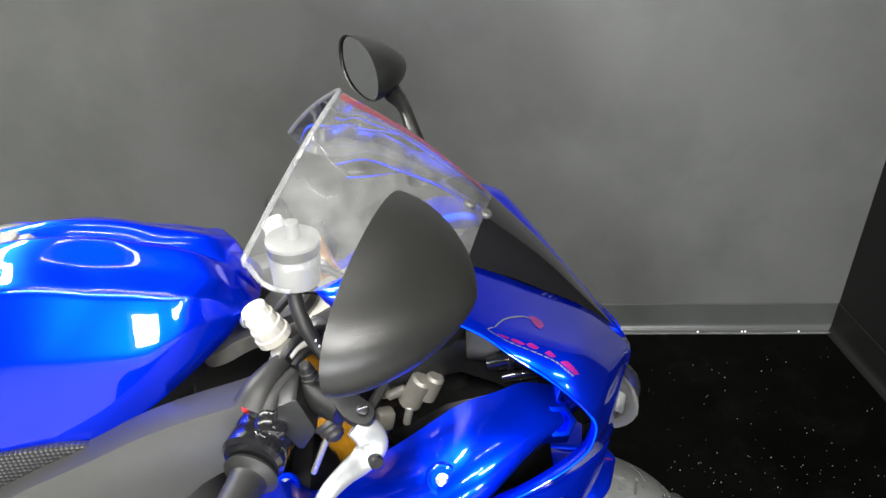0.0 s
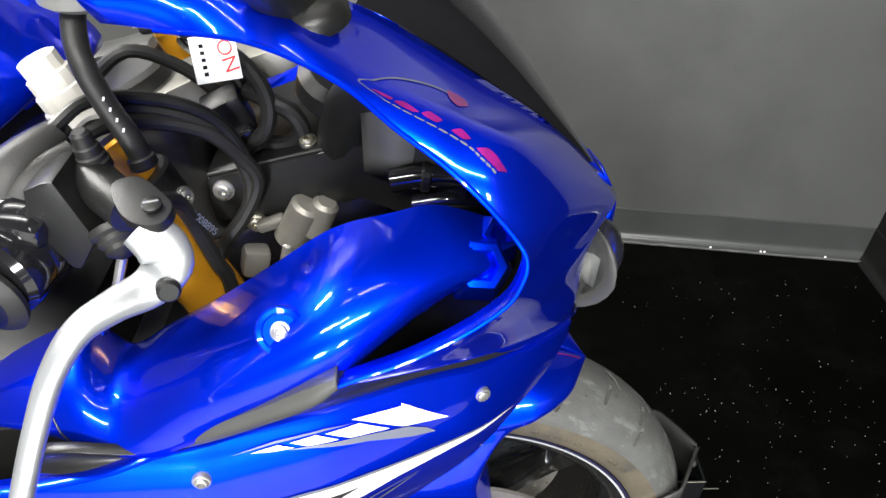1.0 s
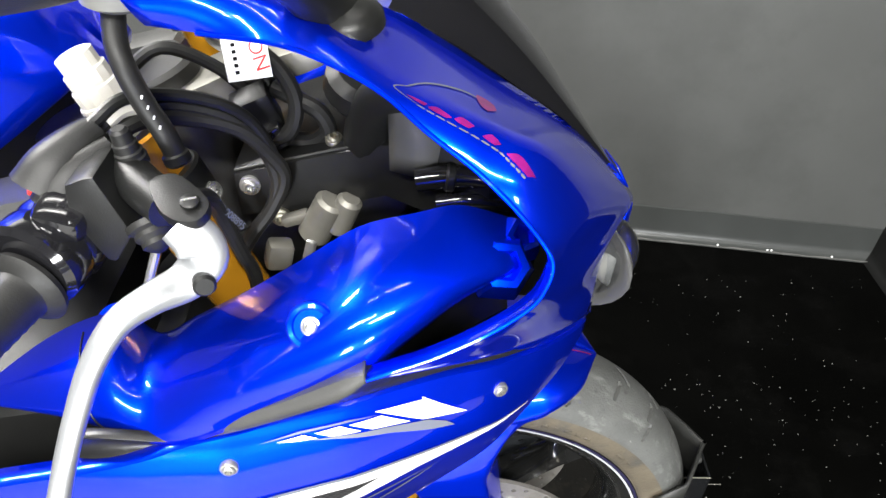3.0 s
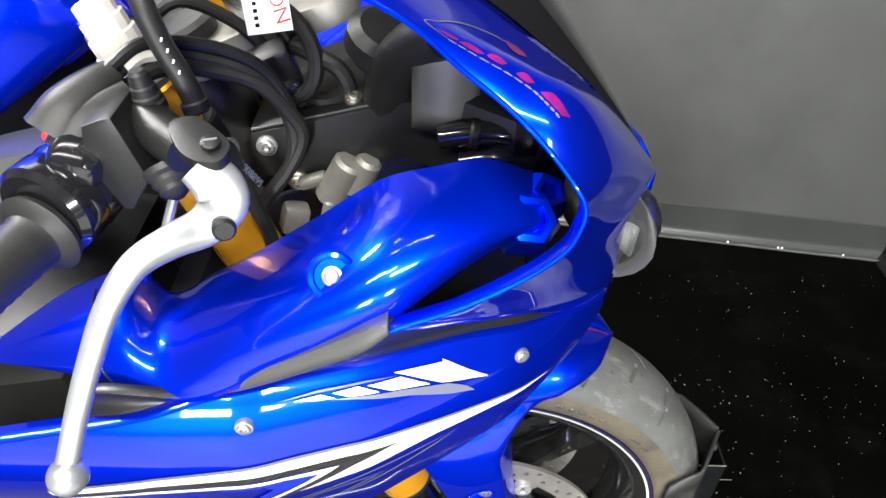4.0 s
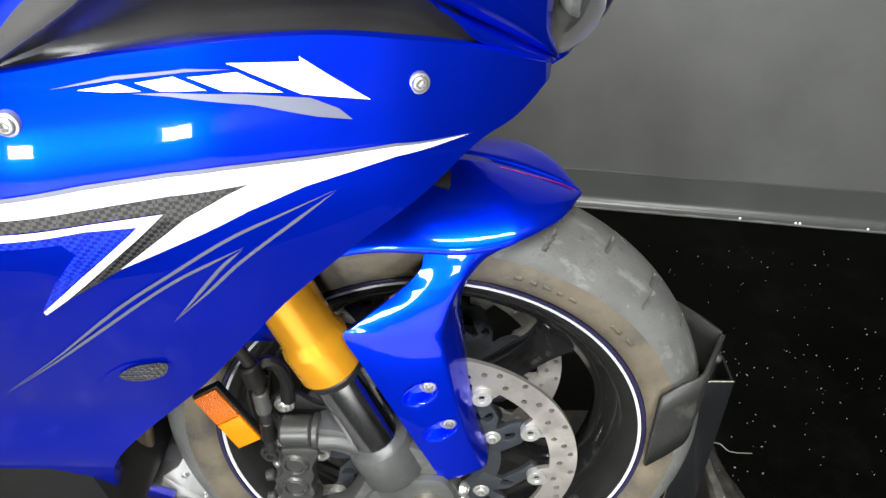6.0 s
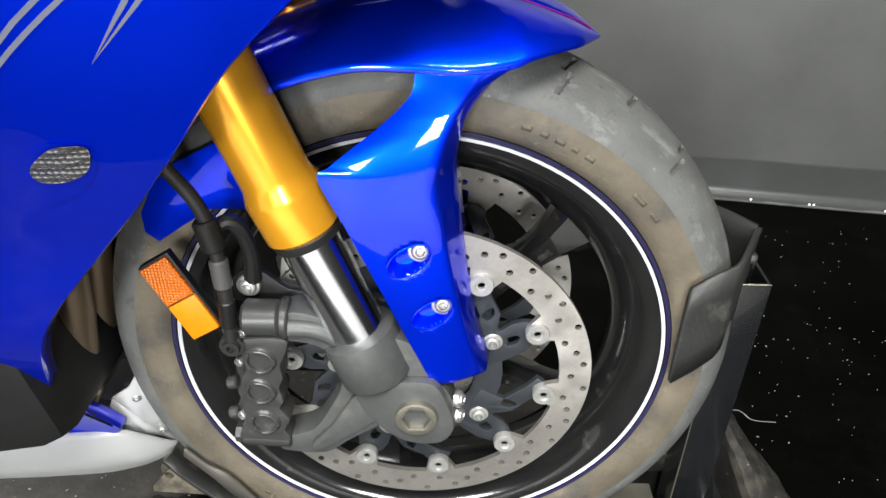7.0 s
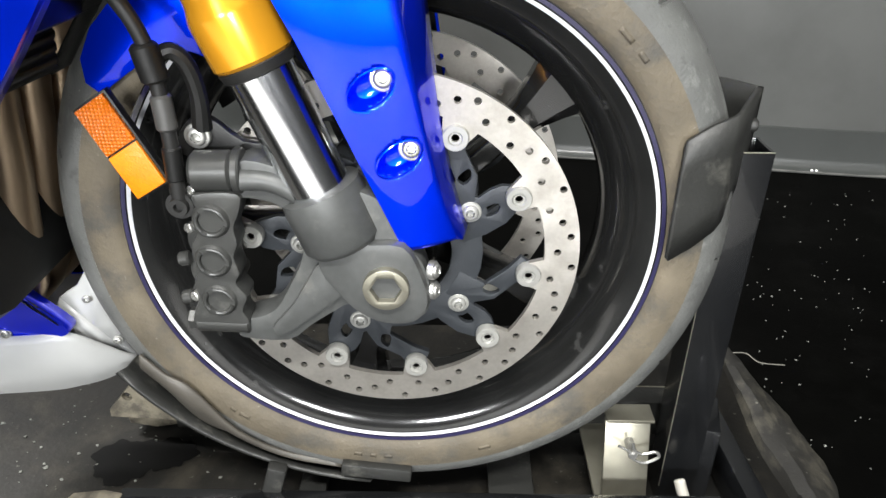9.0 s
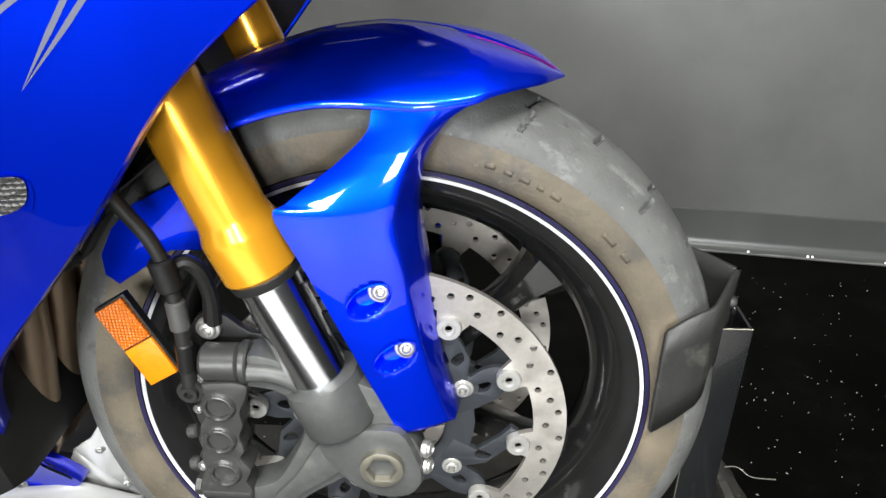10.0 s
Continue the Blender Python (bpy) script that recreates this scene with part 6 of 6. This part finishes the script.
for k, pts in enumerate(([(-0.2, -0.03, 1.03), (-0.165, -0.045, 1.01), (-0.152, -0.055, 0.985), (-0.160, -0.06, 0.962), (-0.185, -0.055, 0.955)],
                         [(-0.17, -0.04, 0.99), (-0.150, -0.05, 0.985), (-0.135, -0.055, 0.978), (-0.130, -0.055, 0.962), (-0.145, -0.05, 0.95), (-0.17, -0.045, 0.95)],
                         [(-0.28, -0.05, 1.0), (-0.25, -0.04, 1.02), (-0.215, -0.035, 1.005), (-0.19, -0.04, 0.985)],
                         [(-0.25, 0.0, 1.02), (-0.22, -0.02, 1.03), (-0.19, -0.03, 1.01), (-0.17, -0.035, 0.98)])):
    part("wiring_loom", tube(pts, (0.0062, 0.0068, 0.005, 0.0045)[k], 10), RUBBER, bike, "black wiring loom")
plug = part("connector_plug", block((-0.184, -0.048, 0.975), (0.030, 0.022, 0.034), (10, -20, 15), 0.003), BLACK, bike, "black wiring connector with white tag")
part("connector_cap", block((-0.176, -0.054, 0.957), (0.024, 0.022, 0.022), (10, -20, 15), 0.004), GLOSS, plug)
tag_m = Matrix.Translation((-0.182, -0.060, 1.024)) @ Euler((radians(62), radians(-8), radians(4))).to_matrix().to_4x4()
tag = part("paper_tag", ([tuple(tag_m @ Vector(q)) for q in block((0, 0, 0), (0.032, 0.032, 0.0012), (0, 0, 0), 0.0004)[0]], block((0, 0, 0), (0.032, 0.032, 0.0012), (0, 0, 0), 0.0004)[1]), STRIPE, bike, "white tag with red lettering")


def lettering(text, size, m, mat, parent, name="lettering"):
    cu = bpy.data.curves.new(name, "FONT")
    cu.body, cu.size, cu.align_x, cu.align_y, cu.extrude = text, size, "CENTER", "CENTER", 0.0001
    cu.materials.append(mat)
    ob = new(name, cu)
    ob.matrix_world = m
    ob.parent = parent
    return ob


lettering("ION", 0.0145, tag_m @ pose(0.008, 0.002, 0.0009, 0, 0, -80), REDF, tag)
for i in range(5):
    q = [tuple(tag_m @ Vector(w)) for w in block((-0.008, -0.010 + i * 0.0048, 0.0008), (0.003, 0.0026, 0.0004), bevel=0)[0]]
    part("print_mark", (q, block((0, 0, 0), (1, 1, 1), bevel=0)[1]), GLOSS, tag)
lettering("AA008895", 0.0078, Matrix.Translation((-0.1915, -0.1325, 0.938)) @ Euler((radians(70), radians(62), radians(38))).to_matrix().to_4x4(), SILVERF, bike, "stamped_serial")

# air duct, horn and pump behind the opening
duct_rows = []
for (x, y0, y1, z0, z1) in ((-0.205, -0.066, 0.066, 0.888, 0.932), (-0.17, -0.068, 0.068, 0.893, 0.942), (-0.125, -0.074, 0.074, 0.905, 0.957), (-0.085, -0.088, 0.088, 0.925, 0.974), (-0.05, -0.110, 0.110, 0.925, 0.99), (-0.01, -0.13, 0.13, 0.91, 0.985), (0.03, -0.12, 0.12, 0.88, 0.95)):
    duct_rows.append([(x, y0, z0), (x, y0 - 0.004, (z0 + z1) / 2), (x, y0, z1 - 0.004), (x, y0 + 0.008, z1), (x, y1 - 0.008, z1), (x, y1, z1 - 0.004), (x, y1 + 0.004, (z0 + z1) / 2), (x, y1, z0)])
dg = grid(duct_rows, close_v=True)
dg[1].append(tuple(range(8)))
duct = part("air_duct", dg, BLACK, bike, "matt black air intake duct")
# lighter grey tube paints the highlight on the duct's top edge
part("duct_edge_glint", tube([(-0.205, -0.064, 0.9305), (-0.17, -0.066, 0.9405), (-0.125, -0.072, 0.9555), (-0.085, -0.086, 0.9725)], 0.0010, 8), VENT, duct)
bolt("duct_bolt", (-0.193, -0.071, 0.920), (0, -1, 0.1), 0.0062, duct, STEEL)
bolt("duct_bolt", (-0.172, -0.073, 0.890), (0, -1, 0.1), 0.006, duct, ZINC)
bolt("duct_bolt", (-0.125, -0.062, 0.960), (0, -0.3, 1), 0.005, duct, ZINC)
part("duct_riser", tube([(-0.098, -0.060, 0.950), (-0.092, -0.072, 0.985), (-0.080, -0.090, 1.012), (-0.060, -0.108, 1.03)], [0.022, 0.02, 0.018, 0.016], 16), BLACK, duct)
part("gauge_back", revolve((-0.105, -0.045, 0.985), (0.3, -0.3, 1), [(0, 0.024), (0.008, 0.03), (0.022, 0.03), (0.028, 0.022)], 24), BLACK, bike, "black instrument housing")
part("gauge_flank", grid([[(-0.080 + 0.046 * t, -0.108 - 0.008 * math.sin(math.pi * t), 0.962 + (0.105 - 0.035 * t) * u) for t in np.linspace(0, 1, 9)] for u in np.linspace(0, 1, 7)]), VENT, bike, "grey instrument flank", 0.003)
pump = part("solenoid_valve", rod((-0.146, -0.083, 0.880), (-0.126, -0.083, 0.917), 0.0135, 20, 0.003), BEIGE, bike, "raw alloy air valve")
part("valve_tower", rod((-0.126, -0.085, 0.888), (-0.112, -0.085, 0.920), 0.0105, 18, 0.003), BEIGE, pump)
part("valve_arm", block((-0.158, -0.08, 0.896), (0.024, 0.01, 0.010), (0, -20, 0), 0.003), BEIGE, pump)
part("valve_pin", rod((-0.144, -0.094, 0.886), (-0.150, -0.098, 0.864), 0.0045, 12), STEEL, pump)
part("lower_lug", block((-0.175, -0.085, 0.862), (0.022, 0.018, 0.026), (0, 15, 20), 0.005), BEIGE, pump)
lines = part("coolant_hose", tube([(-0.060, -0.12, 0.962), (-0.031, -0.122, 0.968), (-0.008, -0.122, 0.966), (0.012, -0.118, 0.958)], 0.0085, 14), GLOSS, bike, "black coolant hose with clips")
for x, z in ((-0.037, 0.967), (-0.001, 0.9645), (0.010, 0.959)):
    part("hose_clip", rod((x - 0.0035, -0.122, z), (x + 0.0035, -0.122, z - 0.001), 0.0105, 16), BLACK, lines)
part("coolant_hose", tube([(-0.045, -0.125, 0.946), (-0.02, -0.128, 0.952), (0.005, -0.126, 0.948)], 0.007, 12), GLOSS, bike, "black coolant hose with clips")
# dark inner fairing stay seen between fork and duct
part("inner_fairing", grid([[(x, y, z - 0.08 * (y < -0.1)) for y in (-0.17, -0.12, -0.05, 0.05, 0.12, 0.17)] for x, z in ((-0.17, 0.80), (-0.10, 0.84), (-0.04, 0.85), (0.02, 0.83))]), BLACK, bike, "black inner fairing floor", 0.003)

# ---- wheel chock ----
chock = thing("wheel_chock", "black steel wheel chock with a dusty cradle, on the floor", "wheel chock")
post = part("post", plate([(-0.0195, -0.02), (0.0195, -0.02), (0.0195, 0.02), (-0.0195, 0.02)], 0.004, 0.427, [[(-0.0165, -0.017), (0.0165, -0.017), (0.0165, 0.017), (-0.0165, 0.017)]], 0.0008, Matrix(((1, 0, 0, 0.3035), (0, 0, 1, 0.0), (0, 1, 0, 0), (0, 0, 0, 1)))), POSTP, chock, "blue-black square steel post")
# the glint on the post's edges, put in as thin bright rods
part("edge_glint", rod((0.2845, -0.0195, 0.030), (0.2845, -0.0195, 0.4265), 0.0007, 6, 0.0002), ZINC, post)
part("edge_glint", rod((0.2845, -0.0200, 0.4272), (0.3225, -0.0200, 0.4272), 0.0007, 6, 0.0002), ZINC, post)
for s in (-1, 1):
    rows = []
    for x, y, z0, z1 in ((0.229, 0.071, 0.352, 0.452), (0.231, 0.0707, 0.350, 0.456), (0.250, 0.0655, 0.360, 0.466), (0.268, 0.061, 0.374, 0.472), (0.274, 0.056, 0.380, 0.474), (0.290, 0.030, 0.392, 0.477), (0.305, 0.004, 0.402, 0.478), (0.309, 0.0, 0.405, 0.478)):
        rows.append([(x, s * y, z0 + (z1 - z0) * t) for t in np.linspace(0, 1, 5)])
    part("tyre_cheek", grid(rows), DUSTY, chock, "bent dusty steel cheek plate", 0.004)
bolt("post_bolt", (0.307, -0.004, 0.446), (1, -0.3, 0), 0.0045, chock, DUSTY)
for s in (-1, 1):
    rail = part("base_rail", block((0.02, s * 0.085, 0.046), (0.62, 0.030, 0.052), bevel=0.003), POSTP if s < 0 else DUSTY, chock, "blue-black base rail with pin holes")
    # a bright rod along the top edge gives the rail its glint
    part("edge_glint", rod((-0.288, s * 0.0995, 0.0712), (0.328, s * 0.0995, 0.0712), 0.0011, 8, 0.0003), ZINC, rail, "bright strip put in for the rail edge's glint")
    for x in (-0.02, 0.005, 0.03, 0.055, 0.08):
        part("pin_hole", revolve((x, s * 0.1005, 0.038), (0, s, 0), [(0, 0.0065), (0.0006, 0.0065), (0.0008, 0.005)], 14), BLACK, rail)
    part("rail_end", plate(smooth_loop([(-0.352, 0.020), (-0.345, 0.064), (-0.325, 0.073), (-0.285, 0.072), (-0.285, 0.020)], 2), *sorted((s * 0.078, s * 0.106)), [circle(-0.328, 0.055, 0.006, 10)], 0.002), TAN, rail, "scuffed tan rail end")
for x, w in ((0.232, 0.048), (0.118, 0.05), (-0.10, 0.03)):
    part("cross_plate", block((x, 0.0, 0.034), (w, 0.15, 0.006), bevel=0.0015), DUSTY if x < 0.2 else ZINC, chock, "worn steel cross plate")
clamp_b = part("zinc_bracket", block((0.238, -0.030, 0.085), (0.048, 0.006, 0.10), (-18, 0, 0), 0.0015), ZINC, chock, "zinc-plated upright bracket")
part("bracket_lip", block((0.238, -0.016, 0.132), (0.050, 0.026, 0.004), (0, 0, 0), 0.001), ZINC, clamp_b)
for x, y, z in ((0.240, -0.040, 0.103), (0.30, -0.106, 0.046)):
    pin = part("r_clip", tube([(x - 0.016, y - 0.006, z + 0.012), (x - 0.004, y - 0.006, z + 0.004), (x + 0.002, y - 0.007, z - 0.006), (x + 0.014, y - 0.007, z - 0.010), (x + 0.027, y - 0.006, z - 0.003), (x + 0.023, y - 0.006, z + 0.004), (x + 0.010, y - 0.006, z + 0.001), (x + 0.001, y - 0.006, z + 0.006), (x - 0.002, y - 0.006, z + 0.016)], 0.0016, 8), STEEL, chock, "bent steel R-clip")
    part("clip_pin", rod((x, y + 0.02, z), (x, y - 0.009, z), 0.0052, 14), STEEL, pin)
part("locking_pin", rod((0.296, -0.040, 0.062), (0.306, -0.070, 0.030), 0.0062, 14), CREAM, chock, "pale round locking pin")
part("diagonal_stay", block((0.3735, -0.02, 0.03), (0.024, 0.42, 0.05), (0, 0, 3.5), 0.003), POSTP, chock, "dusty black diagonal stay")
part("stay_gusset", block((0.325, 0.02, 0.055), (0.05, 0.06, 0.10), (0, 0, -14), 0.003), POSTP, chock)
# hinged cradle under the tyre
rows = []
for a in np.linspace(radians(-150), radians(-96), 12):
    r = 0.304
    rows.append([(AX + (r + 0.006 * abs(u)) * math.cos(a), y, AZ + (r - 0.020 * abs(u) ** 2) * math.sin(a)) for u, y in ((-1, -0.062), (-0.6, -0.045), (0, 0), (0.6, 0.045), (1, 0.062))])
cradle = part("cradle", grid(rows), DUSTY, chock, "dusty steel cradle under the tyre", 0.004)
part("cradle_bracket", plate([(-0.3025, 0.1351), (-0.3017, 0.1443), (-0.2764, 0.1747), (-0.2581, 0.1881), (-0.2388, 0.1755), (-0.2113, 0.131), (-0.2468, 0.1318)], -0.034, -0.028, [circle(-0.2802, 0.1621, 0.0055, 10)], 0.001), TAN, cradle, "scuffed tan hinge bracket")
part("cradle_tongue", block((-0.025, -0.062, 0.092), (0.072, 0.010, 0.016), (0, 7, 0), 0.002), DUSTY, cradle)
part("cradle_foot", block((-0.136, -0.068, 0.062), (0.020, 0.014, 0.085), (0, 16, 0), 0.003), DUSTY, cradle)
strap_up = spline([(-0.2404, -0.064, 0.238), (-0.2201, -0.0655, 0.2155), (-0.1979, -0.0665, 0.200), (-0.1625, -0.065, 0.146), (-0.120, -0.058, 0.112), (-0.062, -0.055, 0.096)], 41)
strap_lo = spline([(-0.2500, -0.046, 0.206), (-0.2307, -0.046, 0.1813), (-0.2026, -0.046, 0.142), (-0.168, -0.046, 0.122), (-0.118, -0.048, 0.096), (-0.062, -0.050, 0.084)], 41)
part("cradle_strap", grid([[p, p.lerp(q, 0.5) + Vector((0, -0.004, 0)), q, q + Vector((0.004, 0.03, -0.004))] for p, q in zip(strap_up, strap_lo)]), STRAP, cradle, "bent dusty strap along the tyre", 0.0035)

# ---- floor: turned-up mat edge, flakes, stains ----
rnd = random.Random(11)
rows = []
inner_e = spline([(0.4400, 0.260, 0.001), (0.4392, 0.199, 0.001), (0.4302, 0.066, 0.001), (0.4394, -0.014, 0.001), (0.4446, -0.040, 0.001), (0.445, -0.40, 0.001)], 60)
crest_e = spline([(0.4500, 0.265, 0.008), (0.4500, 0.200, 0.020), (0.4530, 0.070, 0.022), (0.4590, -0.014, 0.022), (0.4600, -0.050, 0.022), (0.460, -0.40, 0.022)], 60)
outer_e = spline([(0.4650, 0.280, 0.0012), (0.4760, 0.215, 0.0012), (0.5032, 0.0714, 0.0012), (0.4985, -0.020, 0.0012), (0.4965, -0.060, 0.0012), (0.497, -0.40, 0.0012)], 60)
for a, b, c in zip(inner_e, crest_e, outer_e):
    w = Vector((0.0012 * math.sin(a.y * 61) + 0.0006 * math.sin(a.y * 173), 0, 0.0010 * math.sin(a.y * 47 + 1)))
    rows.append([a, a.lerp(b, 0.5) + Vector((-0.004, 0, 0.005)) + w, b + w, b.lerp(c, 0.5) + Vector((0.003, 0, 0.003)) - w, c + Vector((w.x * 1.6, 0, 0))])
mat_top = block((-0.535, -0.075, 0.0022), (1.95, 0.79, 0.0036), bevel=0.0008)
mat_ob = tagged(part("floor_mat", mat_top, MAT), "dusty black rubber mat under the wheel chock", "mat")
part("curled_edge", grid(rows), CURL, mat_ob, "worn turned-up mat edge")


def flakes(n, seed, zone, big):
    rnd = random.Random(seed)
    verts, faces = [], []
    for _ in range(n):
        x, y = zone(rnd)
        r = rnd.uniform(0.0006, big) * rnd.uniform(0.4, 1)
        k, a0 = rnd.randint(3, 5), rnd.uniform(0, 6.28)
        base = len(verts)
        for lay in (0.0004, 0.0012):
            for j in range(k):
                a = a0 + j * 2 * math.pi / k
                q = r * rnd.uniform(0.6, 1.2)
                verts.append((x + q * math.cos(a) * 1.3, y + q * math.sin(a), lay + (0.0006 if lay > 0.001 else 0)))
        faces.append(tuple(range(base + k, base + 2 * k)))
        faces += [(base + j, base + (j + 1) % k, base + k + (j + 1) % k, base + k + j) for j in range(k)]
    return verts, faces


def lifted(geo, up):
    return [(x, y, z + up) for x, y, z in geo[0]], geo[1]


def near_zone(r):
    return r.uniform(0.46, 1.12), r.uniform(-0.45, 0.5) if r.random() < 0.75 else r.uniform(0.4, 0.85)


def left_zone(r):
    return r.uniform(-0.75, -0.15), r.uniform(-0.05, 0.35)


tagged(part("floor_flakes", join(flakes(380, 4, near_zone, 0.0016), lifted(flakes(200, 5, left_zone, 0.0028), 0.004)), DUST), "pale paint flakes and dust scattered on the floor", "debris", "", "stuff")
for k, (x, y, r) in enumerate(((-0.340, 0.030, 0.036), (-0.290, 0.042, 0.026))):
    ring = []
    for a in np.arange(56) * 2 * math.pi / 56:
        w = 1 + 0.10 * math.sin(3 * a + k) + 0.07 * math.sin(7 * a + 2 * k) + 0.05 * math.sin(13 * a + k)
        ring.append((x + 1.15 * r * w * math.cos(a), y + r * w * math.sin(a), 0.0056 + 0.0004 * k))
    tagged(part("oil_stain", (ring, [tuple(range(56))]), GREASE), "dark oil stain on the floor", "stain")
tagged(part("dry_twig", tube([(0.455, 0.235, 0.022), (0.475, 0.236, 0.020), (0.492, 0.226, 0.012), (0.530, 0.228, 0.006)], 0.0008, 6), BEIGE), "thin pale twig on the mat edge", "twig")
# white droplets on the skirting's foot
drops = []
for x in (0.75, 0.882, 0.892, 1.05):
    d = (WB - WA).normalized()
    p = WA + d * ((x - WA.x) / d.x) + Vector((d.y, -d.x, 0)) * 0.022
    drops.append(revolve((p.x, p.y, 0.008), (0.1, -1, 0.4), [(0, 0.0032), (0.0015, 0.0027), (0.0023, 0.0)], 10))
tagged(part("paint_drops", join(*drops), STRIPE), "white paint drops along the skirting", "paint drops", "", "stuff")
